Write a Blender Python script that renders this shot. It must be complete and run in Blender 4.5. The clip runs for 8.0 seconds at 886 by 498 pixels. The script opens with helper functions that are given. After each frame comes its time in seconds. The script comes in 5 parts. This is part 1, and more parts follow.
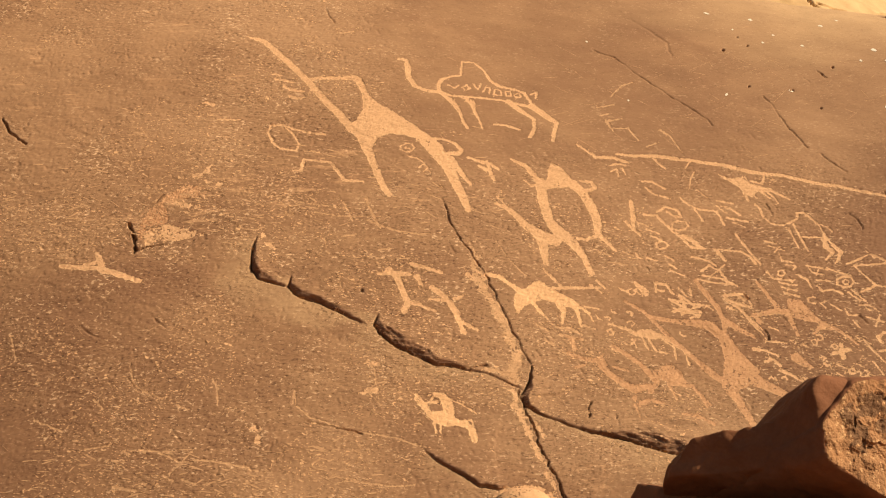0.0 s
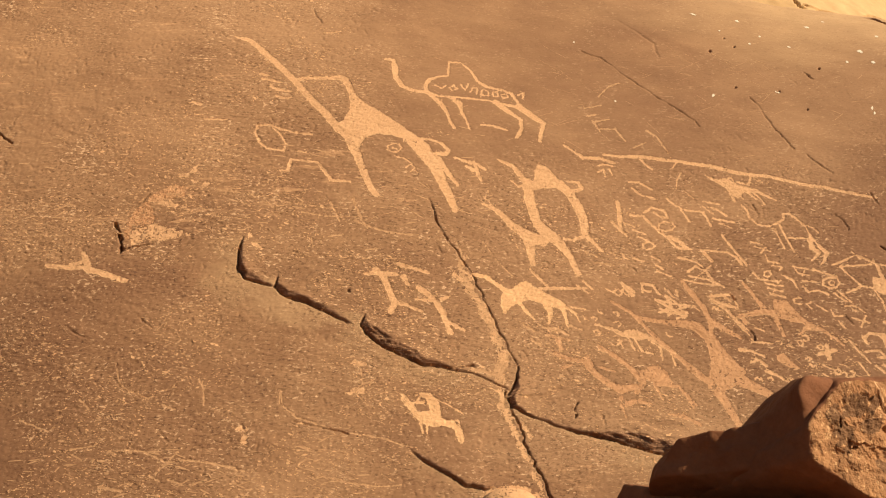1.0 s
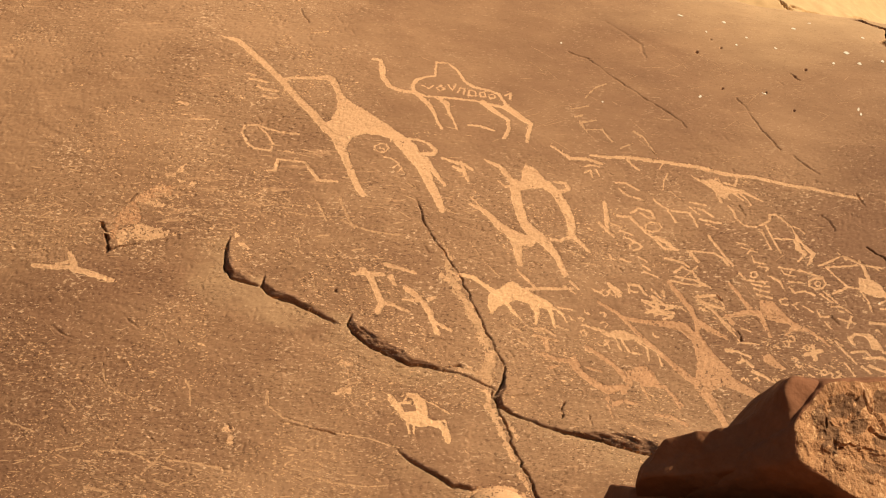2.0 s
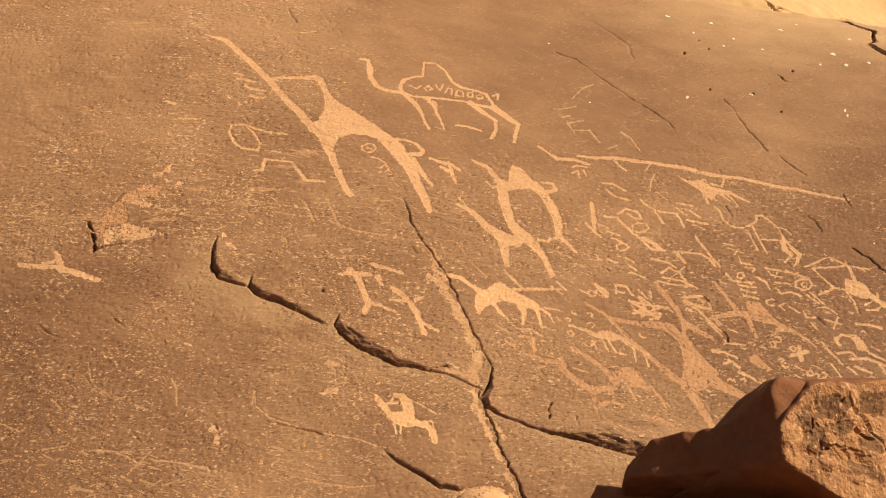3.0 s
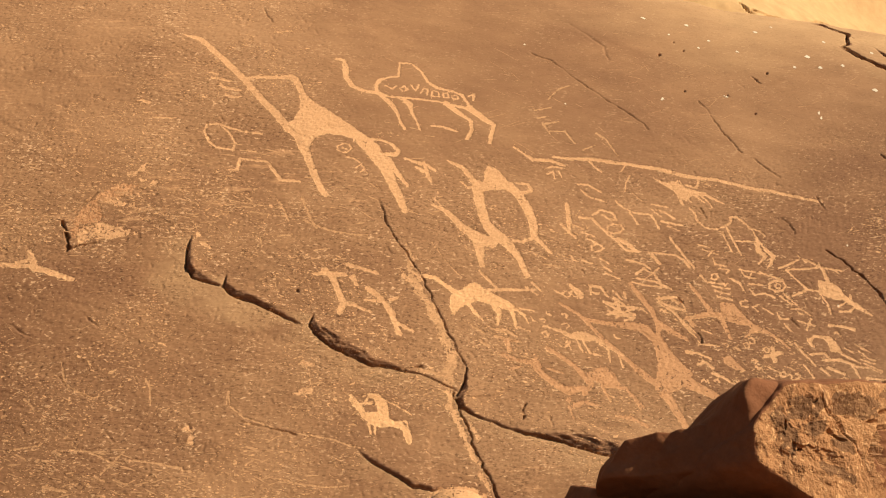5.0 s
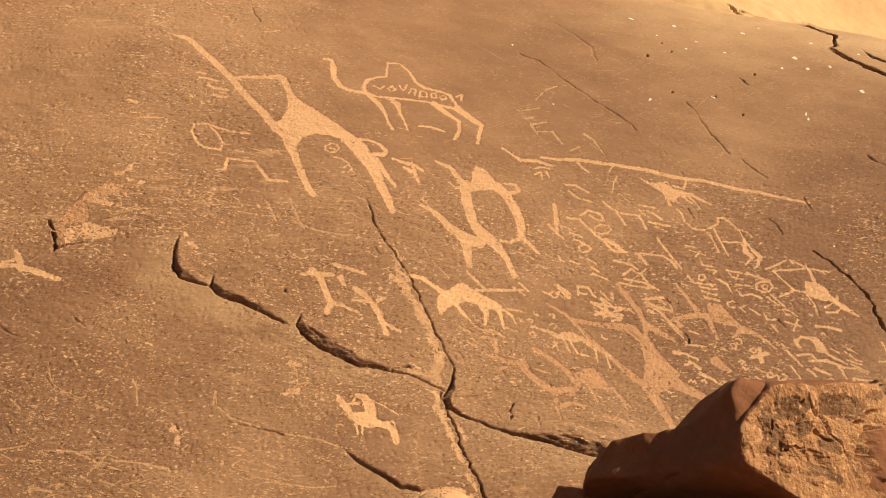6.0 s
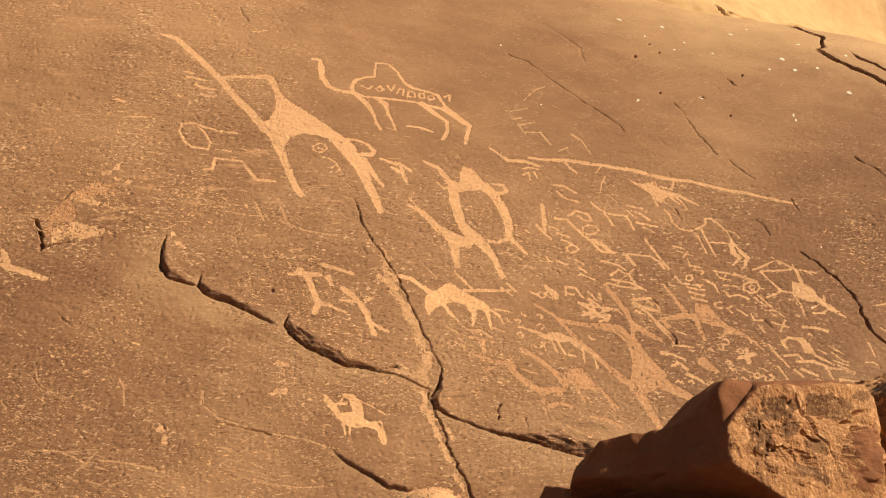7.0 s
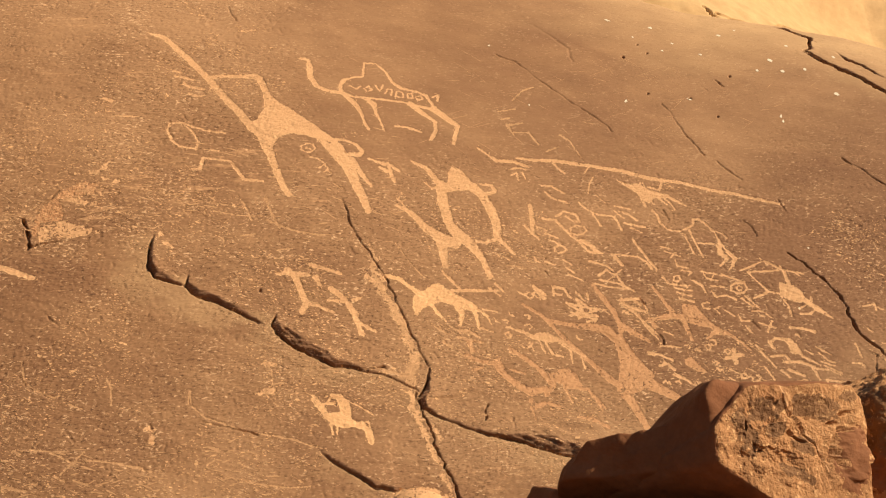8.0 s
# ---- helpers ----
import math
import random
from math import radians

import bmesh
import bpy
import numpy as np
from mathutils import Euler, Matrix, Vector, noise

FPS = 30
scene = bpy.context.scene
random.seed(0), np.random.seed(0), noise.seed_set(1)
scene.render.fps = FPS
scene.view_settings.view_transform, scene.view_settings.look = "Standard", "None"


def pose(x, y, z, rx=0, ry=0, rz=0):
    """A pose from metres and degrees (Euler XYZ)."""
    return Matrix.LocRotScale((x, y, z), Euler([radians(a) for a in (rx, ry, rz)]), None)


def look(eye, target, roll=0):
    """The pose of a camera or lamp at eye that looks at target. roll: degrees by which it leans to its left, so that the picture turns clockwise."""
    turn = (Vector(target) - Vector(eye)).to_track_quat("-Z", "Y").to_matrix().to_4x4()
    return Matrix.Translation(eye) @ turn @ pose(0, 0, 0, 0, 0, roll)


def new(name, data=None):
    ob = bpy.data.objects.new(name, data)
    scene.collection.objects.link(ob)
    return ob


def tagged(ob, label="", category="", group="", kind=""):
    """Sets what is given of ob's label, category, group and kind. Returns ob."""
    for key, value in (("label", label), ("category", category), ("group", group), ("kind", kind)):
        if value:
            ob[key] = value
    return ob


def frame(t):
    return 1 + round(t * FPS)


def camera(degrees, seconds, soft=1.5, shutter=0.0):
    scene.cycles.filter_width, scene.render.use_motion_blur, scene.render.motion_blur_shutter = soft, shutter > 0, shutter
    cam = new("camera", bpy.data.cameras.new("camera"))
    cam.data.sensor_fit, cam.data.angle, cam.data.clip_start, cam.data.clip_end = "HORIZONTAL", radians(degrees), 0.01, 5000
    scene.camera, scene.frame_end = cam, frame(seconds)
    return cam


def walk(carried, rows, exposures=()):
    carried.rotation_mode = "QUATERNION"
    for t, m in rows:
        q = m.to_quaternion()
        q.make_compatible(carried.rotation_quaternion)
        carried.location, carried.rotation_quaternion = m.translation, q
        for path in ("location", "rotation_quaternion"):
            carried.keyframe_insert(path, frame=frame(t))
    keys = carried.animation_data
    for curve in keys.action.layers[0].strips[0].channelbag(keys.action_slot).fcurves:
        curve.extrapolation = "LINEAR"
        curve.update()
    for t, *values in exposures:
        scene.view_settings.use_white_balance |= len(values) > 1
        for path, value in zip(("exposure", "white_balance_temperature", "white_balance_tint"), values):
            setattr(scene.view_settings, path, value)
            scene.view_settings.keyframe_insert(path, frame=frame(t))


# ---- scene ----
cam = camera(33.15, 8.0, soft=1.08)
EYE, PITCH, LEAN, ARM = 1.6, 12.0, -1.0, 0.10
# a slow pan on a tripod: the lens sits an arm's length ahead of the pivot
YAWS = [(0.0, 1.744), (0.5, 1.488), (1.0, 1.235), (1.5, 0.983), (3.0, 0.241), (3.5, -0.003), (4.0, -0.245), (4.5, -0.486),
        (6.0, -1.202), (6.5, -1.438), (7.0, -1.673), (7.5, -1.909), (8.0, -2.144)]
walk(cam, [(t, pose(-ARM * math.sin(radians(a)), ARM * math.cos(radians(a)), EYE, 90 + PITCH, 0, a) @ pose(0, 0, 0, 0, 0, LEAN))
           for t, a in YAWS], exposures=[(0.0, 0.45), (8.0, 0.45)])

# ---- light: low warm sun from the side, clear sky ----
SUN_TURN, SUN_HEIGHT = 65.0, 34.0      # degrees to the side of straight behind the camera; above the horizon
sun_way = Vector((math.sin(radians(SUN_TURN)) * math.cos(radians(SUN_HEIGHT)), -math.cos(radians(SUN_TURN)) * math.cos(radians(SUN_HEIGHT)),
                  math.sin(radians(SUN_HEIGHT))))
sun = new("sun", bpy.data.lights.new("sun", "SUN"))
sun.data.energy, sun.data.angle, sun.data.color = 4.9, radians(0.5), (1.0, 0.85, 0.65)
sun.matrix_world = look(sun_way * 30, (0, 0, 0))
world = bpy.data.worlds.new("sky")
scene.world = world
world.use_nodes = True
sky = world.node_tree.nodes.new("ShaderNodeTexSky")
sky.sky_type, sky.sun_disc = "NISHITA", False
sky.sun_elevation, sky.sun_rotation = radians(SUN_HEIGHT), math.atan2(sun_way.x, sun_way.y)
world.node_tree.links.new(sky.outputs[0], world.node_tree.nodes["Background"].inputs[0])
world.node_tree.nodes["Background"].inputs[1].default_value = 0.05

# ---- materials ----
def rock(name, dark, mid, pale, grain=60.0, fleck=0.0, fleck_colour=(0.6, 0.4, 0.2), stretch=(1.0, 1.0, 1.0), turn=0.0, bump=0.3, rough=0.85, pits=0.0,
         stain=0.5, fleck_size=150.0):
    """Weathered sandstone: broad stains, grain, small pale flecks and fine relief."""
    m = bpy.data.materials.new(name)
    m.use_nodes = True
    nt = m.node_tree
    n, link = nt.nodes, nt.links.new
    shader = n["Principled BSDF"]
    shader.inputs["Roughness"].default_value = rough
    shader.inputs["Specular IOR Level"].default_value = 0.25
    co = n.new("ShaderNodeTexCoord")
    mp = n.new("ShaderNodeMapping")
    mp.inputs["Rotation"].default_value = (0, 0, radians(turn))
    mp.inputs["Scale"].default_value = stretch
    link(co.outputs["Object"], mp.inputs[0])

    def noise_at(scale, detail, roughness=0.6, plain=False):
        t = n.new("ShaderNodeTexNoise")
        t.inputs["Scale"].default_value, t.inputs["Detail"].default_value, t.inputs["Roughness"].default_value = scale, detail, roughness
        link(co.outputs["Object"] if plain else mp.outputs[0], t.inputs[0])
        return t.outputs[0]

    def ramp(value, lo, hi, a, b):
        r = n.new("ShaderNodeMapRange")
        r.inputs[1].default_value, r.inputs[2].default_value, r.inputs[3].default_value, r.inputs[4].default_value = lo, hi, a, b
        link(value, r.inputs[0])
        return r.outputs[0]

    def mix(fac, a, b, blend="MIX"):
        x = n.new("ShaderNodeMix")
        x.data_type, x.blend_type = "RGBA", blend
        for socket, value in ((x.inputs[0], fac), (x.inputs[6], a), (x.inputs[7], b)):
            if isinstance(value, (int, float)):
                socket.default_value = value
            elif isinstance(value, tuple):
                socket.default_value = (*value, 1)
            else:
                link(value, socket)
        return x.outputs[2]

    broad = noise_at(1.3, 5, 0.6, plain=True)
    middle = noise_at(9.0, 5, 0.65)
    fine = noise_at(grain, 4, 0.7)
    colour = mix(ramp(middle, 0.3, 0.7, 0, 1), dark, mid)
    colour = mix(ramp(broad, 0.35, 0.7, 0, stain), colour, pale)
    colour = mix(ramp(fine, 0.25, 0.75, 0.0, 0.75), colour, mix(1.0, colour, (0.70, 0.67, 0.64), "MULTIPLY"))
    dots = noise_at(grain * 2.2, 2, 0.5)
    if fleck:
        spot = noise_at(fleck_size, 3, 0.62)
        patch = noise_at(5.0, 3, 0.6)
        lift = n.new("ShaderNodeMath")
        lift.operation = "MULTIPLY_ADD"
        link(patch, lift.inputs[0])
        lift.inputs[1].default_value = 0.16
        link(spot, lift.inputs[2])
        amount = ramp(lift.outputs[0], 0.74 - fleck * 0.12, 0.80 - fleck * 0.12, 0, 0.7)
        colour = mix(amount, colour, fleck_colour)
    if pits:
        v = n.new("ShaderNodeTexVoronoi")
        v.inputs["Scale"].default_value = grain * 0.5
        link(mp.outputs[0], v.inputs[0])
        colour = mix(ramp(v.outputs[0], 0.05, 0.25, pits, 0), colour, mix(1.0, colour, (0.4, 0.34, 0.3), "MULTIPLY"))
    link(colour, shader.inputs["Base Color"])
    b1 = n.new("ShaderNodeBump")
    b1.inputs["Strength"].default_value, b1.inputs["Distance"].default_value = bump, 0.012
    link(fine, b1.inputs["Height"])
    b2 = n.new("ShaderNodeBump")
    b2.inputs["Strength"].default_value, b2.inputs["Distance"].default_value = bump * 0.8, 0.005
    link(dots, b2.inputs["Height"])
    link(b1.outputs[0], b2.inputs["Normal"])
    link(b2.outputs[0], shader.inputs["Normal"])
    return m


BEDDING = 14.0


def varnished():
    """Desert varnish over sandstone: blotches, broad light and shade painted in, dark specks and pale grains, streaks
    peeled along the bedding, bared, paler and broken stone where the face says so.
    """
    m = bpy.data.materials.new("varnished_sandstone")
    m.use_nodes = True
    nt = m.node_tree
    n, link = nt.nodes, nt.links.new
    shader = n["Principled BSDF"]
    shader.inputs["Roughness"].default_value = 0.82
    shader.inputs["Specular IOR Level"].default_value = 0.25
    co = n.new("ShaderNodeTexCoord")

    def mapped(turn, scale):
        mp = n.new("ShaderNodeMapping")
        mp.inputs["Rotation"].default_value = (0, 0, radians(turn))
        mp.inputs["Scale"].default_value = scale
        link(co.outputs["Object"], mp.inputs[0])
        return mp.outputs[0]

    plain, bedded, streaky = mapped(0, (1, 1, 1)), mapped(BEDDING, (0.62, 1.15, 1)), mapped(BEDDING, (0.22, 1.3, 1))

    def noise_at(scale, detail, roughness, space):
        t = n.new("ShaderNodeTexNoise")
        t.inputs["Scale"].default_value, t.inputs["Detail"].default_value, t.inputs["Roughness"].default_value = scale, detail, roughness
        link(space, t.inputs[0])
        return t.outputs[0]

    def attribute(name):
        a = n.new("ShaderNodeAttribute")
        a.attribute_name = name
        return a.outputs["Fac"]

    def ramp(value, lo, hi, a, b):
        r = n.new("ShaderNodeMapRange")
        r.inputs[1].default_value, r.inputs[2].default_value, r.inputs[3].default_value, r.inputs[4].default_value = lo, hi, a, b
        link(value, r.inputs[0])
        return r.outputs[0]

    def times(a, b, more=0.0):
        x = n.new("ShaderNodeMath")
        x.operation = "MULTIPLY_ADD"
        link(a, x.inputs[0])
        if isinstance(b, float):
            x.inputs[1].default_value = b
        else:
            link(b, x.inputs[1])
        if isinstance(more, float):
            x.inputs[2].default_value = more
        else:
            link(more, x.inputs[2])
        return x.outputs[0]

    def mix(fac, a, b, blend="MIX"):
        x = n.new("ShaderNodeMix")
        x.data_type, x.blend_type = "RGBA", blend
        for socket, value in ((x.inputs[0], fac), (x.inputs[6], a), (x.inputs[7], b)):
            if isinstance(value, (int, float)):
                socket.default_value = value
            elif isinstance(value, tuple):
                socket.default_value = (*value, 1)
            else:
                link(value, socket)
        return x.outputs[2]

    wear, bare_and_pale, peel, broken_here, coat_and_shade = (attribute(a) for a in ("wear", "bare_and_pale", "peel", "broken", "coat_and_shade"))
    broad, blotch, mottle = noise_at(1.4, 5, 0.6, plain), noise_at(7.5, 5, 0.62, bedded), noise_at(30.0, 4, 0.6, bedded)
    colour = mix(ramp(blotch, 0.32, 0.68, 0, 1), (0.250, 0.128, 0.058), (0.325, 0.170, 0.077))
    colour = mix(ramp(broad, 0.35, 0.7, 0, 0.55), colour, (0.37, 0.202, 0.093))
    colour = mix(ramp(mottle, 0.3, 0.7, 0, 0.42), colour, (0.235, 0.117, 0.052))
    # varnish of uneven thickness, with broad light and shade painted into the colour
    colour = mix(ramp(coat_and_shade, 0.0, 1.0, 0, 0.7), colour, (0.20, 0.094, 0.043))
    colour = mix(ramp(coat_and_shade, 0.0, -1.0, 0, 0.6), colour, (0.41, 0.228, 0.108))
    colour = mix(ramp(bare_and_pale, 0, 1, 0, 0.85), colour, mix(ramp(blotch, 0.35, 0.65, 0, 1), (0.45, 0.272, 0.128), (0.54, 0.335, 0.158)))
    # streaks where the skin has peeled
    streaks = times(noise_at(26.0, 5, 0.66, streaky), 1.0, times(peel, 0.20))
    colour = mix(ramp(streaks, 0.66, 0.76, 0, 0.75), colour, (0.50, 0.272, 0.126))
    # grains: shade of small holes painted in as dark specks, and pale quartz
    hole_shade = noise_at(92.0, 4, 0.68, bedded)
    colour = mix(times(ramp(hole_shade, 0.44, 0.37, 0, 0.9), wear), colour, mix(1.0, colour, (0.42, 0.37, 0.34), "MULTIPLY"))
    quartz = times(noise_at(6.0, 4, 0.65, plain), 0.26, noise_at(84.0, 4, 0.68, bedded))
    colour = mix(times(ramp(quartz, 0.725, 0.775, 0, 0.9), wear), colour, (0.66, 0.41, 0.215))
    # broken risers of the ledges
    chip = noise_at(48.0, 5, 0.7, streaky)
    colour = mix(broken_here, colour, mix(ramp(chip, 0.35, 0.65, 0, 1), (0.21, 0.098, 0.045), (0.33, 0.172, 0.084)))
    link(colour, shader.inputs["Base Color"])
    grain = noise_at(78.0, 5, 0.68, bedded)
    b1 = n.new("ShaderNodeBump")
    b1.inputs["Distance"].default_value = 0.006
    link(times(wear, 0.7, 0.03), b1.inputs["Strength"])
    link(grain, b1.inputs["Height"])
    b2 = n.new("ShaderNodeBump")
    b2.inputs["Distance"].default_value = 0.02
    link(times(broken_here, 0.8), b2.inputs["Strength"])
    link(chip, b2.inputs["Height"])
    link(b1.outputs[0], b2.inputs["Normal"])
    link(b2.outputs[0], shader.inputs["Normal"])
    return m


varnish = varnished()
raw = rock("raw_sandstone", (0.40, 0.18, 0.076), (0.54, 0.26, 0.115), (0.62, 0.33, 0.15), grain=70, fleck=0.5, fleck_colour=(0.7, 0.42, 0.2), bump=0.8, stain=0.7)
faint = rock("faintly_scratched_sandstone", (0.50, 0.275, 0.128), (0.56, 0.315, 0.148), (0.60, 0.345, 0.164), grain=140, bump=0.3, stain=0.5)
pecked = rock("pecked_sandstone", (0.61, 0.340, 0.158), (0.69, 0.390, 0.185), (0.75, 0.435, 0.212), grain=150, bump=0.3, stain=0.5, pits=0.25)
dulled = rock("dulled_pecked_sandstone", (0.50, 0.258, 0.118), (0.57, 0.298, 0.137), (0.63, 0.338, 0.160), grain=150, bump=0.35, stain=0.5, pits=0.3)
scraped = rock("freshly_scraped_sandstone", (0.70, 0.392, 0.178), (0.75, 0.43, 0.20), (0.78, 0.46, 0.222), grain=140, bump=0.3, stain=0.5)
cream = rock("pale_sandstone", (0.50, 0.312, 0.135), (0.565, 0.36, 0.16), (0.60, 0.392, 0.182), grain=12, bump=0.25, stain=0.6)
redrock = rock("red_sandstone", (0.18, 0.068, 0.025), (0.25, 0.098, 0.038), (0.31, 0.134, 0.055), grain=40, bump=0.3, stain=0.4)
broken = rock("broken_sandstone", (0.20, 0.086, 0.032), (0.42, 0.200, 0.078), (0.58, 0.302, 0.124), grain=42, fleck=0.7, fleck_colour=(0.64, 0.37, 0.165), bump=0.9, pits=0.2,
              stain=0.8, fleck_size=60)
sand = rock("desert_sand", (0.20, 0.088, 0.036), (0.24, 0.108, 0.045), (0.28, 0.13, 0.056), grain=30, bump=0.3, stain=0.5)
dropping = rock("white_crust", (0.78, 0.66, 0.47), (0.82, 0.70, 0.5), (0.84, 0.73, 0.54), grain=80, bump=0.2)

# ---- the rock face: its own axes are along the face (u), up the face (v) and out of it ----
FACE_TURN, FACE_BACK = radians(8.0), radians(22.0)
FACE_O = np.array((0.0, 5.97, 2.85))
FACE_N = np.array((math.cos(FACE_BACK) * math.sin(FACE_TURN), -math.cos(FACE_BACK) * math.cos(FACE_TURN), math.sin(FACE_BACK)))
FACE_U = np.array((math.cos(FACE_TURN), math.sin(FACE_TURN), 0.0))
FACE_V = np.cross(FACE_N, FACE_U)
TABLE = np.random.RandomState(7).rand(256, 256)


def vnoise(x, y, seed=0):
    """Smooth noise between 0 and 1 with cells one unit wide."""
    x, y = np.asarray(x, float) + seed * 17.31, np.asarray(y, float) + seed * 9.77
    i, j = np.floor(x).astype(int), np.floor(y).astype(int)
    a, b = x - i, y - j
    a, b = a * a * (3 - 2 * a), b * b * (3 - 2 * b)
    i, j, i2, j2 = i % 256, j % 256, (i + 1) % 256, (j + 1) % 256
    return (TABLE[i, j] * (1 - a) + TABLE[i2, j] * a) * (1 - b) + (TABLE[i, j2] * (1 - a) + TABLE[i2, j2] * a) * b


def swell(u, v):
    """Broad bulges and hollows of the face, bent to dim its sides and brighten its top."""
    return (0.08 * (vnoise(u / 1.7, v / 1.3, 1) - 0.5) + 0.018 * (vnoise(u / 0.6, v / 0.45, 2) - 0.5)
            + np.where(u < 0, -0.055 * (1 - 0.45 * v), 0.03) * u * u - 0.045 * np.clip(v + 0.1, 0, 2) ** 2)


STEP = 0.0041
GU = np.concatenate((np.linspace(-9, -2.12, 60)[:-1], np.arange(-2.12, 2.66, STEP), np.linspace(2.665, 9, 60)))
GV = np.concatenate((np.linspace(-2.6, -1.18, 40)[:-1], np.arange(-1.18, 1.6, STEP), np.linspace(1.605, 3.6, 40)))
UU, VV = np.meshgrid(GU, GV, indexing="ij")


def layered(u, v, cell, seed, octaves=3):
    """Fractal noise about zero, stretched along the sloping bedding."""
    a = math.radians(BEDDING)
    p, q = u * math.cos(a) - v * math.sin(a), u * math.sin(a) + v * math.cos(a)
    total, size = 0, 1.0
    for k in range(octaves):
        total = total + size * (vnoise(p / cell / 2.2, q / cell, seed + k) - 0.5)
        cell, size = cell / 2.1, size * 0.5
    return total


HEIGHT = swell(UU, VV)
FRESH = np.zeros(UU.shape)      # where flaking has bared paler stone
RISER = np.zeros(UU.shape)      # broken steps between the layers
rough_part = np.clip(1.15 - np.clip((VV - 0.36 + 0.12 * UU + 0.5 * (vnoise(UU / 0.4, VV / 0.3, 30) - 0.5)) / 0.6, 0, 1) * np.clip((UU + 0.9) / 0.9, 0.25, 1), 0.16, 1.0)
HEIGHT += 0.005 * layered(UU, VV, 0.12, 5) + rough_part * (0.0012 * layered(UU, VV, 0.03, 9, 2) + 0.0022 * (vnoise((0.83 * UU + 0.55 * VV) / 0.011, (0.83 * VV - 0.55 * UU) / 0.009, 12) - 0.5))
# pits where grains have dropped out
pits = vnoise((0.9 * UU + 0.44 * VV) / 0.013, (0.9 * VV - 0.44 * UU) / 0.010, 20) + 0.25 * vnoise(UU / 0.15, VV / 0.1, 22)
HEIGHT -= rough_part * 0.0030 * np.clip((pits - 0.98) / 0.10, 0, 1)
# thin flaked layers: low scarps that follow the bedding
flake = layered(UU, VV, 0.35, 14, 4)
HEIGHT += rough_part * 0.0007 * (np.tanh(flake * 60) + np.tanh((flake - 0.22) * 90) + np.tanh((flake + 0.2) * 90))


def near(points, margin):
    """The part of the grid round some points."""
    p = np.array([q[:2] for q in points], float) / 1000
    i = np.searchsorted(GU, (p[:, 0].min() - margin, p[:, 0].max() + margin))
    j = np.searchsorted(GV, (p[:, 1].min() - margin, p[:, 1].max() + margin))
    return slice(*i), slice(*j)


def along(points, u, v):
    """For each place: distance to a line of points, side of it (left of its run is plus) and the points' third value there."""
    p = np.array(points, float) / 1000
    best, side, value = np.full(u.shape, 9.0), np.zeros(u.shape), np.zeros(u.shape)
    for a, b in zip(p[:-1], p[1:]):
        du, dv = b[:2] - a[:2]
        k = np.clip(((u - a[0]) * du + (v - a[1]) * dv) / (du * du + dv * dv + 1e-12), 0, 1)
        d = np.hypot(u - a[0] - k * du, v - a[1] - k * dv)
        closer = d < best
        best = np.where(closer, d, best)
        side = np.where(closer, du * (v - a[1]) - dv * (u - a[0]), side)
        value = np.where(closer, a[2] + k * (b[2] - a[2]), value)
    return best, np.sign(side), value


def ledge(*points):
    """A step in the face: the layer above the line stands proud, its broken edge climbs in splintered layers from an open joint."""
    box = near(points, 0.5)
    u, v = UU[box], VV[box]
    wu, wv = 0.012 * layered(u, v, 0.035, 40, 4), 0.012 * layered(u, v, 0.035, 44, 4)
    d, side, high = along(points, u + wu, v + wv)
    s = d * side
    wide = np.maximum(0.72 * high * (1 + 1.1 * layered(u, v, 0.05, 47, 4)), 0.003)
    k = np.clip(s / wide, 0, 1)
    # splinters: short plates along the layer, each with a sharp lower edge
    plate = k * 2.6 + 1.0 * layered(u, v, 0.022, 53, 3)
    k = np.where(k < 1, np.clip(0.62 * k + 0.38 * np.clip(np.floor(plate) + np.clip((plate % 1.0) * 3, 0, 1), 0, 3) / 2.6, 0, 1.05), 1)
    ragged = 1 + 0.35 * layered(u, v, 0.03, 50, 3)
    run = np.array(points[-1][:2], float) - np.array(points[0][:2], float)
    run /= np.hypot(*run)
    splinter = vnoise((u * run[0] + v * run[1]) / 0.05, s / 0.009, 51) + 0.6 * vnoise((u * run[0] + v * run[1]) / 0.022, s / 0.005, 52) - 0.8
    k = k + 0.85 * splinter * np.clip(4 * k, 0, 1) * np.clip((wide - s) / 0.006, 0, 1)
    lift = high * 0.42 * ragged * k * np.exp(-np.maximum(s - wide, 0) / 0.13)
    joint = np.minimum(0.035, 1.2 * high) * np.clip(1.25 - np.abs(s + 0.002) / 0.0038, 0, 1)
    reach = np.clip((0.45 - d) / 0.2, 0, 1)
    HEIGHT[box] += np.where(side > 0, lift, 0) * reach - joint
    bared = np.clip(1.1 - d / (0.05 + 2.2 * high) + 1.2 * layered(u, v, 0.08, 57), 0, 1) * np.clip(high / 0.012, 0, 1)
    FRESH[box] = np.maximum(FRESH[box], np.where(side < 0, 0.75 * bared, 0))
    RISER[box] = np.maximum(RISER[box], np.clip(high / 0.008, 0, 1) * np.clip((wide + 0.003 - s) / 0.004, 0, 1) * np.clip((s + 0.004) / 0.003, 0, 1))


def furrow(depth, *points):
    """A shallow rubbed groove with soft edges."""
    box = near(points, 0.08)
    u, v = UU[box], VV[box]
    d, _, wide = along(points, u + 0.012 * layered(u, v, 0.05, 72, 3), v + 0.012 * layered(u, v, 0.05, 75, 3))
    HEIGHT[box] -= depth / 1000 * np.exp(-(d / (0.5 * wide)) ** 2) * (0.5 + vnoise(u / 0.09, v / 0.09, 78))


